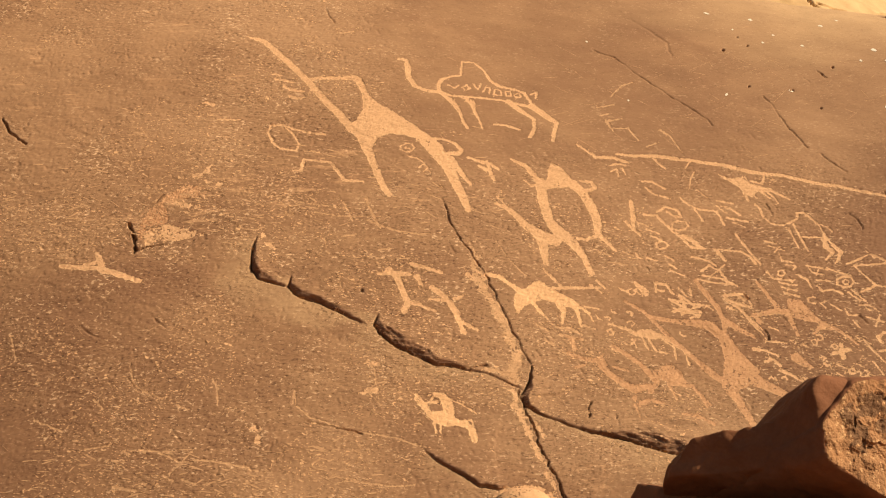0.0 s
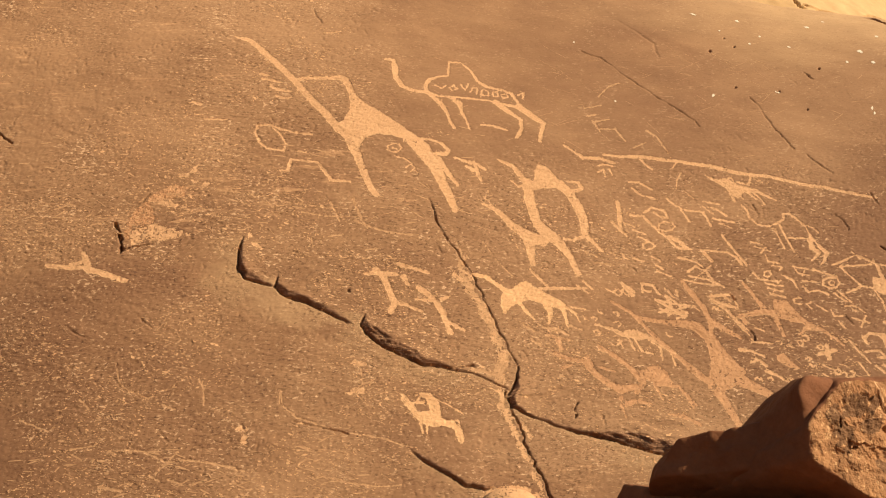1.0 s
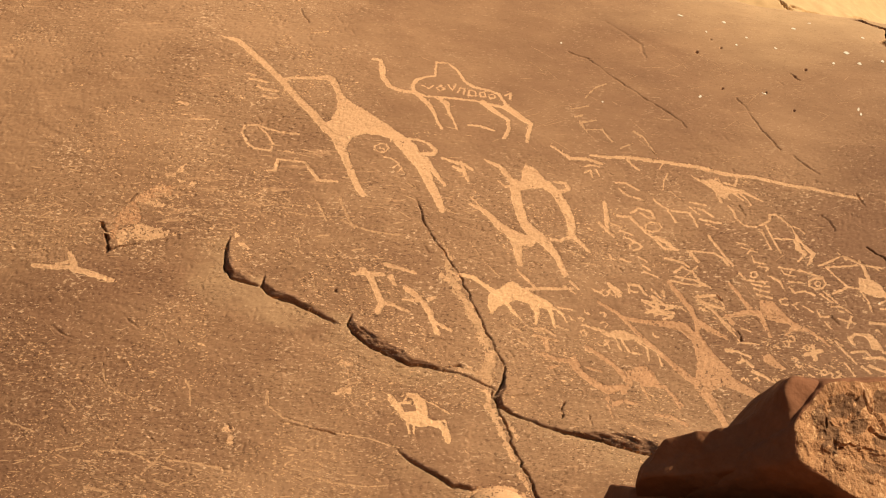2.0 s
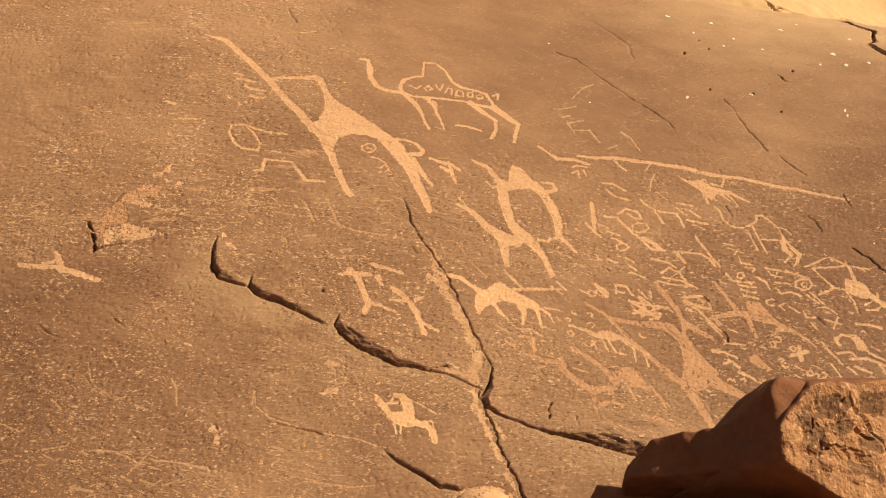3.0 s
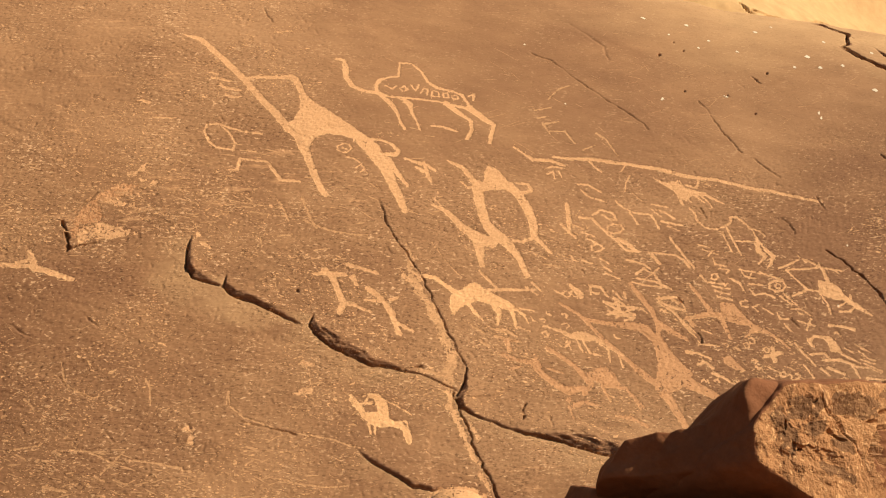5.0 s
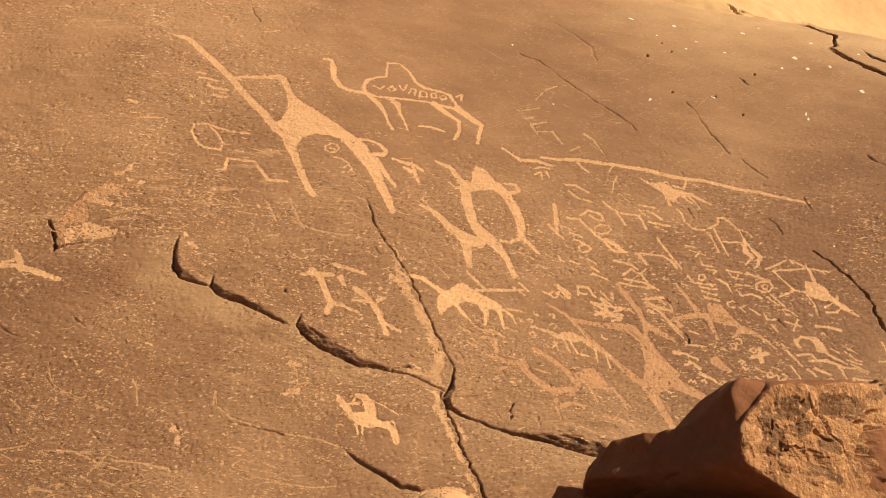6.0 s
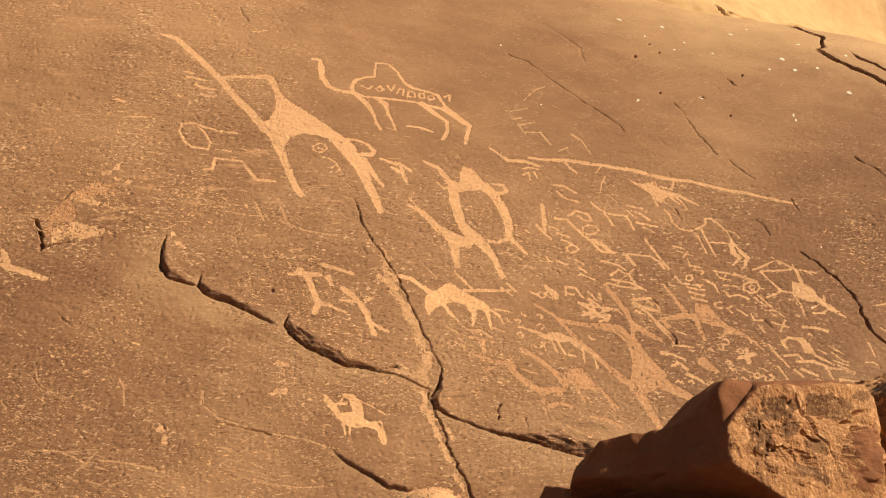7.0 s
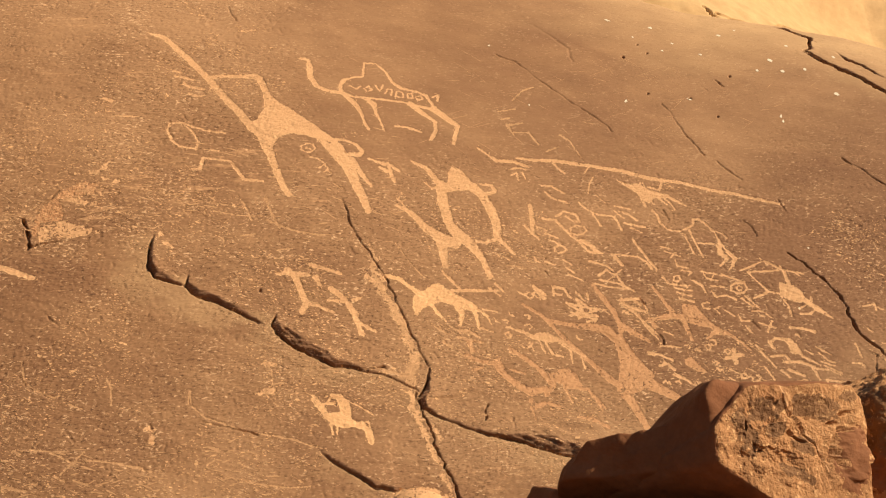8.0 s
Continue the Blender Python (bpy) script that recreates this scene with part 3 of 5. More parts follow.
c.line("sign", (1336, -281, 9), (1314, -288, 9), (1329, -313, 9))
c.line("sign", (1356, -301, 10), (1387, -329, 10))
c.line("sign", (1403, -321, 9), (1411, -354, 9), (1444, -355, 9))
c.line("sign", (1423, -380, 9), (1441, -413, 9))
c.line("sign", (1480, -368, 11), (1542, -394, 11))
c.line("sign", (1534, -362, 10), (1506, -411, 10))
c.line("sign", (1602, -395, 14), (1645, -403, 14), (1693, -424, 14))
c.done("small pale hooked signs and a crossed stroke")
c = Carving("inscription", pecked)
c.line("sign", (689, 367, 11), (733, 365, 11), (783, 327, 11))
c.line("sign", (701, 334, 11), (730, 301, 11), (789, 277, 11))
c.line("sign", (733, 205, 12), (770, 232, 12), (821, 214, 12), (828, 175, 12), (797, 184, 12), (772, 208, 12))
c.line("sign", (671, 191, 13), (725, 185, 13), (756, 138, 13), (810, 71, 13), (846, 16, 13), (902, 10, 13))
c.line("sign", (852, 130, 10), (835, 111, 10), (805, 107, 10), (783, 121, 10), (786, 142, 10), (812, 156, 10), (842, 151, 10), (852, 130, 10))
c.line("sign", (822, 77, 20), (856, 52, 20), (882, 19, 20))
c.line("sign", (675, 114, 10), (723, 90, 10))
c.line("sign", (691, 77, 10), (724, 55, 10))
c.line("sign", (751, 30, 10), (739, 15, 10), (717, 11, 10), (701, 22, 10), (703, 39, 10), (722, 49, 10), (743, 45, 10), (751, 30, 10))
c.line("sign", (655, -32, 10), (693, -48, 10))
c.line("sign", (731, -22, 10), (762, -49, 10))
c.line("sign", (741, -67, 10), (766, -90, 10))
c.line("sign", (742, -99, 10), (790, -129, 10))
c.done("dense column of pale pecked signs")
c = Carving("inscription", pecked)
c.line("sign", (842, 280, 12), (865, 246, 12), (914, 214, 12), (983, 204, 12), (1002, 130, 12))
c.line("sign", (893, 219, 11), (917, 151, 11))
c.line("sign", (993, 261, 10), (1061, 242, 10))
c.line("sign", (1010, 232, 11), (1045, 216, 11), (1078, 178, 11))
c.line("sign", (987, 237, 10), (1024, 192, 10))
c.line("sign", (1020, 167, 12), (1104, 141, 12))
c.line("sign", (1042, 139, 9), (1088, 115, 9))
c.line("sign", (919, 319, 6), (953, 276, 6))
c.line("sign", (922, 414, 6), (901, 381, 6), (888, 331, 6))
c.done("branching pale signs in a row")
c = Carving("inscription", pecked)
c.line("sign", (942, 3, 17), (973, -55, 17))
c.line("sign", (944, 5, 12), (1052, -15, 12), (1078, -43, 12), (1094, -79, 12))
c.line("sign", (1042, 78, 12), (1069, 11, 12), (1111, -79, 12))
c.line("sign", (842, -32, 12), (907, -55, 12), (932, -84, 12))
c.line("sign", (867, -106, 12), (904, -78, 12), (941, -104, 12), (963, -165, 12))
c.line("sign", (869, -127, 12), (943, -150, 12), (998, -186, 12))
c.line("sign", (845, -147, 11), (909, -168, 11), (988, -180, 11))
c.line("sign", (906, -128, 8), (966, -79, 8))
c.line("sign", (949, -234, 12), (1022, -229, 12), (1035, -287, 12))
c.line("sign", (955, -259, 11), (1014, -289, 11))
c.done("pale angular pecked strokes in a row")
c = Carving("inscription", pecked)
c.line("sign", (665, -160, 11), (711, -167, 11), (730, -217, 11))
c.line("sign", (665, -193, 10), (697, -203, 10))
c.line("sign", (763, -229, 12), (808, -283, 12))
c.line("sign", (718, -253, 12), (783, -298, 12), (843, -277, 12))
c.line("sign", (976, -286, 6), (1014, -343, 6), (1055, -401, 6))
c.line("sign", (759, -190, 9), (787, -236, 9))
c.done("loose pale pecked hooks beside a thin scratch")
c = Carving("inscription", pecked)
c.line("sign", (-102, 918, 9), (-73, 898, 9), (-54, 920, 9))
c.line("sign", (-40, 906, 9), (-19, 921, 9), (-5, 901, 9), (-24, 886, 9), (-40, 903, 9))
c.line("sign", (12, 929, 9), (29, 895, 9), (47, 931, 9))
c.line("sign", (53, 882, 9), (66, 910, 9), (85, 904, 9), (78, 869, 9))
c.line("sign", (97, 866, 9), (105, 897, 9), (130, 891, 9), (132, 860, 9), (102, 863, 9))
c.line("sign", (152, 885, 9), (172, 885, 9), (172, 857, 9), (152, 857, 9), (151, 881, 9))
c.line("sign", (188, 868, 9), (209, 875, 9), (217, 854, 9), (196, 847, 9), (188, 864, 9))
c.done("row of small pecked signs inside the camel outline")
c = Carving("looped_carving", pecked)
c.line("line", (-874, 690, 11), (-826, 688, 11), (-730, 646, 11), (-646, 630, 11))
c.line("loop", (-874, 690, 11), (-888, 649, 11), (-869, 594, 11), (-837, 558, 11), (-766, 543, 11), (-757, 581, 11), (-778, 635, 11), (-814, 675, 8))
c.line("line", (-790, 434, 8), (-748, 433, 16), (-736, 495, 16), (-684, 483, 11), (-625, 475, 11), (-595, 424, 14), (-572, 378, 16), (-493, 366, 13))
c.line("dash", (-707, 537, 11), (-674, 530, 11))
c.done("thin pale outline of a loop and a bent line")
c = Carving("tick_marks", pecked)
c.line("stroke", (-868, 979, 14), (-833, 971, 13))
c.line("stroke", (-857, 950, 12), (-820, 942, 14), (-780, 931, 11))
c.line("stroke", (-824, 911, 12), (-797, 889, 16), (-732, 877, 12))
c.line("stroke", (-797, 851, 12), (-767, 838, 15), (-732, 840, 11))
c.line("stroke", (-1154, 824, 14), (-1122, 811, 17))
c.line("stroke", (-1103, 730, 8), (-1007, 725, 8))
c.line("stroke", (-575, 1244, 10), (-511, 1256, 10))
c.done("short pale pecked strokes in a column")
c = Carving("small_signs", pecked)
c.line("sign", (-268, 549, 8), (-281, 530, 8), (-308, 523, 8), (-328, 537, 8), (-327, 558, 8), (-305, 574, 8), (-279, 569, 8), (-268, 549, 8))
c.line("sign", (-307, 549, 9), (-290, 542, 9))
c.line("sign", (-290, 499, 8), (-257, 490, 8), (-229, 463, 8))
c.line("sign", (-254, 441, 8), (-234, 460, 8), (-216, 440, 8), (-238, 417, 8))
c.line("sign", (-226, 431, 8), (-208, 414, 8))
c.done("small pale pecked signs below the large figure")
c = Carving("small_animal_carving", pecked)
c.line("stroke", (-44, 498, 11), (7, 476, 17), (49, 461, 17), (81, 434, 14))
c.line("stroke", (36, 477, 14), (46, 415, 17), (59, 375, 16))
c.line("stroke", (0, 451, 11), (28, 430, 22))
c.done("small ragged pecked animal shape")
c = Carving("camel_carving", pecked)
c.line("neck", (138, 493, 11), (200, 451, 22), (228, 405, 22), (246, 368, 28))
c.line("neck", (187, 376, 8), (215, 343, 14), (243, 353, 14))
c.fill("hump", (312, 470), (346, 449), (395, 372), (423, 312), (405, 306), (371, 335), (311, 330), (269, 323), (264, 353), (287, 385), (291, 432))
c.line("side", (254, 368, 41), (255, 307, 46), (258, 232, 40), (271, 159, 40), (297, 110, 47), (334, 74, 52), (361, 37, 39))
c.line("side", (393, 357, 39), (429, 304, 38), (454, 238, 41), (470, 164, 38), (468, 106, 35))
c.line("leg", (466, 91, 21), (493, 57, 19), (528, 5, 13))
c.line("tail", (466, 85, 19), (416, 61, 16), (381, 69, 16))
c.line("tail", (424, 373, 11), (472, 365, 14), (483, 335, 19), (462, 320, 19), (419, 321, 14))
c.line("neck", (58, 248, 13), (94, 228, 21), (132, 191, 24), (163, 142, 32), (203, 108, 39), (240, 72, 62), (286, 58, 52))
c.line("leg", (234, 58, 47), (234, 1, 33), (236, -54, 25))
c.line("leg", (361, 37, 37), (395, -25, 26), (416, -109, 23))
c.line("hair", (86, 318, 5), (67, 281, 8), (95, 240, 8))
c.done("tall pale pecked camel with an open oval body")
c = Carving("long_line_carving", pecked)
c.line("line", (599, 515, 14), (672, 503, 14), (771, 501, 20), (905, 476, 17), (1050, 448, 20), (1168, 406, 20), (1301, 381, 17), (1428, 331, 19), (1522, 308, 17), (1613, 272, 17), (1720, 234, 14))
c.line("stroke", (752, 491, 11), (800, 434, 11))
c.line("stroke", (909, 470, 8), (887, 437, 8))
c.done("long pale pecked line with short side strokes")
c = Carving("scribble_carving", pecked)
c.line("stroke", (432, 568, 14), (466, 539, 11), (506, 499, 17), (584, 493, 17), (643, 469, 14))
c.line("stroke", (555, 453, 8), (593, 463, 11), (629, 454, 8))
c.line("stroke", (564, 422, 11), (590, 438, 8), (593, 399, 8))
c.line("stroke", (615, 438, 8), (623, 405, 8))
c.done("thin pale scribbled strokes")
c = Carving("horned_animal_carving", pecked)
c.fill("body", (1022, 397), (1076, 374), (1108, 379), (1160, 343), (1231, 314), (1250, 293), (1174, 303), (1147, 273), (1122, 284), (1094, 334), (1058, 363))
c.line("body", (1220, 312, 16), (1269, 278, 14), (1301, 253, 9))
c.line("leg", (1114, 302, 11), (1125, 258, 11))
c.line("leg", (1146, 294, 11), (1163, 268, 11))
c.line("leg", (1181, 306, 11), (1222, 264, 11))
c.line("leg", (1208, 303, 10), (1237, 271, 10), (1250, 236, 10))
c.line("neck", (1091, 363, 9), (1133, 383, 9), (1140, 361, 9))
c.line("hook", (1156, 358, 13), (1202, 342, 13), (1226, 402, 13))
c.done("pale pecked animal with many thin legs")
c = Carving("camel_carving", pecked)
c.line("neck", (1152, 236, 11), (1169, 212, 11), (1170, 170, 11), (1198, 131, 11), (1243, 115, 11), (1284, 132, 11), (1315, 150, 11), (1315, 178, 11), (1343, 181, 11))
c.line("back", (1343, 181, 11), (1364, 155, 11), (1397, 105, 11), (1406, 49, 11), (1431, -6, 11))
c.line("leg", (1267, 101, 10), (1276, 42, 10), (1286, -5, 10))
c.line("leg", (1291, 125, 11), (1304, 47, 11), (1321, -25, 11))
c.line("belly", (1307, 50, 9), (1394, 43, 9))
c.line("tail", (1403, 110, 10), (1428, 97, 10), (1441, 71, 10))
c.line("leg", (1398, 38, 20), (1398, -12, 22), (1422, -32, 18), (1385, -73, 11))
c.line("leg", (1427, 1, 18), (1452, -38, 18), (1434, -74, 14), (1417, -94, 10))
c.done("thin pale camel outline with long curved neck")
c = Carving("archer_carving", pecked)
c.line("bow", (1463, -101, 11), (1502, -88, 11), (1563, -57, 11), (1609, -84, 11), (1640, -109, 11), (1716, -133, 11))
c.line("string", (1492, -111, 10), (1572, -110, 10), (1641, -107, 10))
c.line("arm", (1491, -116, 11), (1524, -170, 11), (1553, -213, 11), (1602, -227, 11))
c.line("arm", (1488, -243, 11), (1551, -218, 11))
c.fill("body", (1607, -170), (1663, -187), (1693, -226), (1700, -280), (1654, -271), (1599, -240))
c.line("head", (1646, -181, 20), (1643, -143, 15), (1637, -107, 14))
c.line("star", (1556, -41, 9), (1579, -76, 9))
c.line("star", (1629, -86, 10), (1640, -128, 10))
c.line("star", (1675, -115, 9), (1700, -142, 9))
c.line("leg", (1602, -240, 10), (1619, -283, 10), (1621, -338, 10))
c.line("tail", (1696, -267, 24), (1728, -303, 26), (1783, -360, 10))
c.line("leg", (1726, -312, 10), (1699, -336, 10), (1659, -331, 10))
c.line("leg", (1714, -276, 10), (1660, -307, 10))
c.line("leg", (1720, -252, 9), (1718, -283, 9))
c.done("pale pecked figure with a bow-like outline")
c = Carving("camel_carving", scraped)
c.line("neck", (-11, -107, 20), (40, -119, 18), (83, -159, 20), (120, -192, 25))
c.fill("body", (111, -186), (151, -170), (176, -145), (206, -142), (231, -169), (263, -191), (306, -219), (342, -247), (362, -280), (323, -279), (280, -260), (247, -246), (203, -232), (161, -246), (127, -267), (95, -300), (87, -259), (95, -213))
c.line("leg", (98, -259, 22), (103, -292, 17))
c.line("leg", (161, -240, 17), (187, -286, 15), (215, -324, 10))
c.line("leg", (265, -246, 28), (284, -287, 22), (271, -346, 12))
c.line("leg", (332, -260, 20), (342, -315, 15), (344, -364, 12))
c.line("leg", (353, -274, 15), (382, -302, 13), (395, -343, 7))
c.done("bright solid pecked camel with raised neck")
c = Carving("stroke_carving", pecked)
c.line("stroke", (222, -82, 13), (257, -131, 13), (292, -178, 10))
c.line("stroke", (253, -178, 15), (368, -178, 15), (441, -181, 10))
c.line("stroke", (404, -164, 10), (445, -206, 8))
c.line("stroke", (370, -269, 10), (425, -281, 8))
c.line("stroke", (349, -356, 10), (396, -378, 7))
c.line("stroke", (262, -368, 10), (312, -388, 7), (344, -401, 7))
c.done("pale pecked strokes beside the bright camel")
c = Carving("cross_carving", pecked)
c.line("bar", (-442, -98, 18), (-386, -97, 26), (-321, -106, 18))
c.line("stem", (-401, -77, 23), (-369, -121, 26), (-351, -183, 23), (-331, -237, 26), (-348, -279, 26))
c.line("foot", (-331, -237, 19), (-281, -252, 14), (-227, -284, 14))
c.line("stroke", (-290, -118, 23), (-274, -158, 14))
c.done("pale pecked cross-shaped figure with bent foot")
c = Carving("bar_carving", pecked)
c.line("stroke", (-310, -55, 19), (-250, -78, 18), (-192, -100, 14))
c.done("short pale pecked bar")
c = Carving("cross_carving", pecked)
c.line("stem", (-232, -173, 26), (-200, -200, 23), (-169, -240, 23), (-143, -294, 26), (-131, -347, 19), (-120, -384, 22))
c.line("bar", (-145, -227, 18), (-115, -214, 14))
c.line("bar", (-246, -226, 11), (-179, -232, 19))
c.line("foot", (-130, -334, 18), (-64, -374, 14))
c.done("small pale pecked cross with forked foot")
c = Carving("rider_carving", scraped)
c.line("neck", (-322, -670, 14), (-293, -712, 18), (-269, -744, 27))
c.fill("body", (-288, -738), (-255, -730), (-217, -727), (-189, -752), (-165, -784), (-192, -797), (-223, -791), (-258, -773))
c.line("stroke", (-281, -691, 11), (-238, -687, 11))
c.line("head", (-247, -660, 9), (-214, -674, 18), (-193, -716, 20))
c.line("stroke", (-270, -689, 9), (-254, -663, 9))
c.line("rear", (-190, -771, 31), (-138, -790, 27), (-119, -814, 27), (-109, -856, 24))
c.line("tail", (-148, -773, 9), (-116, -771, 9), (-111, -798, 9))
c.line("leg", (-257, -768, 13), (-252, -823, 9))
c.line("leg", (-233, -776, 13), (-235, -824, 9))
c.line("line", (-195, -675, 7), (-144, -706, 7), (-99, -739, 7))
c.line("rider", (-248, -653, 16), (-219, -666, 30), (-202, -701, 42), (-199, -752, 40))
c.line("horn", (-318, -653, 12), (-303, -674, 16), (-279, -711, 20))
c.done("bright scraped animal with a rider-like knot")
c = Carving("cross_carving", pecked)
c.line("bar", (-1704, 10, 18), (-1608, -10, 23), (-1540, -11, 18))
c.line("stroke", (-1563, 57, 20), (-1549, 14, 28), (-1535, -22, 26))
c.line("stroke", (-1609, 6, 15), (-1565, 13, 18))
c.line("bar", (-1544, -22, 26), (-1459, -56, 26), (-1390, -87, 23))
c.done("pale pecked long bar with a short cross stroke")
c = Carving("long_limbed_carving", dulled)
c.line("staff", (532, -249, 13), (605, -306, 15), (680, -417, 17), (775, -539, 19), (840, -619, 29), (889, -660, 38))
c.line("arm", (624, -328, 18), (713, -350, 20), (813, -366, 35), (856, -381, 40), (893, -437, 32))
c.line("arm", (835, -156, 18), (860, -214, 23), (895, -285, 21), (913, -355, 20), (906, -424, 20))
c.line("arm", (918, -356, 25), (957, -393, 25), (1022, -441, 13))
c.fill("body", (877, -395), (918, -424), (958, -519), (1011, -600), (955, -663), (896, -686), (860, -633), (884, -530))
c.line("leg", (878, -660, 53), (901, -724, 33), (923, -788, 28), (941, -843, 23))
c.line("leg", (962, -624, 63), (1022, -666, 43), (1081, -707, 33), (1136, -740, 24))
c.done("large pale pecked figure with crossed limbs, partly behind the boulder")
c = Carving("camel_carving", pecked)
c.line("neck", (457, -355, 12), (515, -380, 15), (557, -406, 20))
c.fill("body", (553, -406), (571, -387), (617, -385), (641, -405), (660, -432), (610, -431), (578, -422))
c.line("back", (646, -416, 20), (677, -438, 17), (707, -466, 12), (749, -504, 10))
c.line("leg", (578, -420, 10), (593, -479, 7))
c.line("leg", (600, -426, 10), (625, -490, 10), (668, -502, 10))
c.line("leg", (655, -435, 10), (695, -471, 10), (696, -529, 7))
c.line("leg", (687, -449, 10), (732, -493, 10), (743, -556, 10))
c.line("leg", (537, -427, 7), (549, -467, 7))
c.done("small bright pecked camel with thin trailing legs")
c = Carving("camel_carving", dulled)
c.line("neck", (456, -460, 17), (501, -498, 20), (550, -546, 19), (578, -586, 22), (595, -625, 19))
c.fill("body", (599, -594), (637, -561), (672, -554), (701, -581), (720, -638), (670, -645), (628, -625))
c.line("head", (607, -586, 24), (605, -638, 21), (573, -672, 21))
c.line("leg", (649, -639, 17), (735, -654, 14), (762, -693, 14), (778, -749, 12))
c.line("leg", (647, -651, 12), (671, -715, 12))
c.line("leg", (753, -680, 12), (792, -742, 9))
c.done("ragged pale pecked camel with drooping neck")
c = Carving("ragged_carving", dulled)
c.line("stroke", (297, -422, 15), (310, -468, 15))
c.line("stroke", (281, -488, 19), (332, -515, 19), (408, -530, 22))
c.line("stroke", (395, -543, 24), (433, -595, 24), (473, -634, 28), (513, -661, 35), (570, -649, 24))
c.line("stroke", (406, -509, 19), (413, -543, 19))
c.line("stroke", (509, -698, 19), (527, -729, 23), (562, -712, 19), (619, -726, 12))
c.line("stroke", (505, -728, 12), (515, -790, 7))
c.line("stroke", (680, -775, 14), (736, -792, 19), (789, -829, 16))
c.line("stroke", (265, -403, 7), (341, -426, 7))
c.line("stroke", (449, -557, 12), (502, -576, 10))
c.line("stroke", (301, -554, 14), (340, -542, 10))
c.done("ragged cluster of pale pecked strokes")
c = Carving("branching_carving", dulled)
c.line("arm", (1079, -171, 11), (1095, -206, 16), (1120, -264, 16), (1136, -298, 21))
c.line("arm", (1024, -339, 13), (1073, -327, 21), (1133, -315, 26), (1189, -328, 21))
c.line("foot", (1037, -332, 15), (1054, -365, 20))
c.fill("body", (1186, -260), (1236, -268), (1262, -311), (1277, -348), (1295, -377), (1238, -372), (1191, -351), (1175, -316))
c.line("leg", (1172, -328, 23), (1184, -384, 18), (1192, -439, 13))
c.line("body", (1275, -359, 23), (1306, -397, 20))
c.fill("foot", (1289, -368), (1317, -378), (1338, -420), (1283, -418))
c.line("foot", (1289, -404, 15), (1252, -436, 10))
c.line("leg", (1334, -406, 18), (1382, -450, 13), (1416, -495, 10))
c.done("pale pecked branching figure with a broad body")
c = Carving("blotch_carving", pecked)
c.line("stroke", (1310, -531, 17), (1374, -517, 20))
c.line("stroke", (1350, -492, 18), (1343, -554, 20))
c.done("small pale pecked star-like blotch")
c = Carving("blotch_carving", dulled)
c.fill("stroke", (1142, -527), (1173, -520), (1198, -563), (1219, -596), (1182, -589), (1143, -556))
c.done("pale pecked oblong blotch")
c = Carving("inscription", pecked)
c.line("sign", (626, 259, 19), (626, 184, 22), (619, 109, 16))
c.line("sign", (593, 153, 14), (613, 118, 14), (644, 80, 8))
c.done("block of small pale pecked signs")
c = Carving("inscription", pecked)
c.line("sign", (937, -244, 10), (967, -273, 13), (994, -316, 10), (1027, -387, 8), (1056, -431, 8))
c.line("sign", (974, -274, 8), (1048, -401, 8))
c.line("sign", (1006, -502, 10), (1051, -504, 10), (1093, -535, 10))
c.line("sign", (1059, -461, 8), (1139, -473, 8))
c.line("sign", (1057, -536, 10), (1085, -567, 12))
c.line("sign", (1091, -591, 7), (1144, -635, 7))
c.done("pale slanting pecked strokes below signs")
c = Carving("inscription", pecked)
c.line("sign", (1415, -457, 8), (1434, -477, 8))
c.done("pale crossed pecked strokes and hooks")
c = Carving("inscription", pecked)
c.line("sign", (1503, -466, 13), (1526, -445, 13), (1557, -450, 13))
c.line("sign", (1500, -461, 13), (1510, -494, 13))
c.fill("sign", (1557, -442), (1589, -451), (1613, -494), (1620, -532), (1577, -522), (1571, -478))
c.line("sign", (1442, -472, 10), (1476, -541, 10), (1502, -585, 10))
c.line("sign", (1497, -529, 13), (1548, -526, 13), (1567, -562, 12))
c.line("sign", (1536, -560, 15), (1608, -561, 15), (1652, -588, 12))
c.line("sign", (1550, -596, 15), (1605, -630, 12))
c.line("sign", (1615, -535, 13), (1676, -581, 10))
c.line("sign", (1456, -580, 7), (1481, -639, 7))
c.line("sign", (1520, -597, 12), (1546, -632, 10))
c.line("sign", (1646, -590, 12), (1659, -649, 10))
c.done("tangled pale pecked strokes above the boulder")
c = Carving("inscription", pecked)
c.line("sign", (1680, -495, 8), (1732, -539, 8))
c.line("sign", (1686, -525, 8), (1720, -568, 10), (1739, -575, 7))
c.line("sign", (1687, -566, 10), (1737, -590, 7))
c.line("sign", (1652, -596, 12), (1710, -607, 10))
c.line("sign", (1697, -588, 10), (1755, -626, 7))
c.line("sign", (1679, -684, 10), (1688, -651, 10), (1763, -666, 10), (1801, -710, 10))
c.line("sign", (1705, -673, 10), (1772, -693, 10))
c.line("sign", (1710, -607, 7), (1745, -631, 7))
c.done("stack of pale short strokes")
c = Carving("inscription", pecked)
c.line("sign", (1921, -311, 10), (1964, -305, 10), (1996, -333, 10))
c.line("sign", (1973, -298, 8), (1971, -332, 8))
c.line("sign", (1843, -494, 10), (1847, -522, 10), (1850, -560, 10))
c.line("sign", (1806, -581, 10), (1841, -584, 10), (1856, -606, 7))
c.line("sign", (1810, -692, 7), (1829, -722, 7))
c.line("sign", (1828, -675, 7), (1857, -711, 7))
c.line("sign", (1888, -645, 10), (1928, -640, 10), (1926, -687, 10))
c.line("sign", (1909, -421, 8), (1927, -439, 8))
c.line("sign", (1946, -495, 8), (1978, -503, 8))
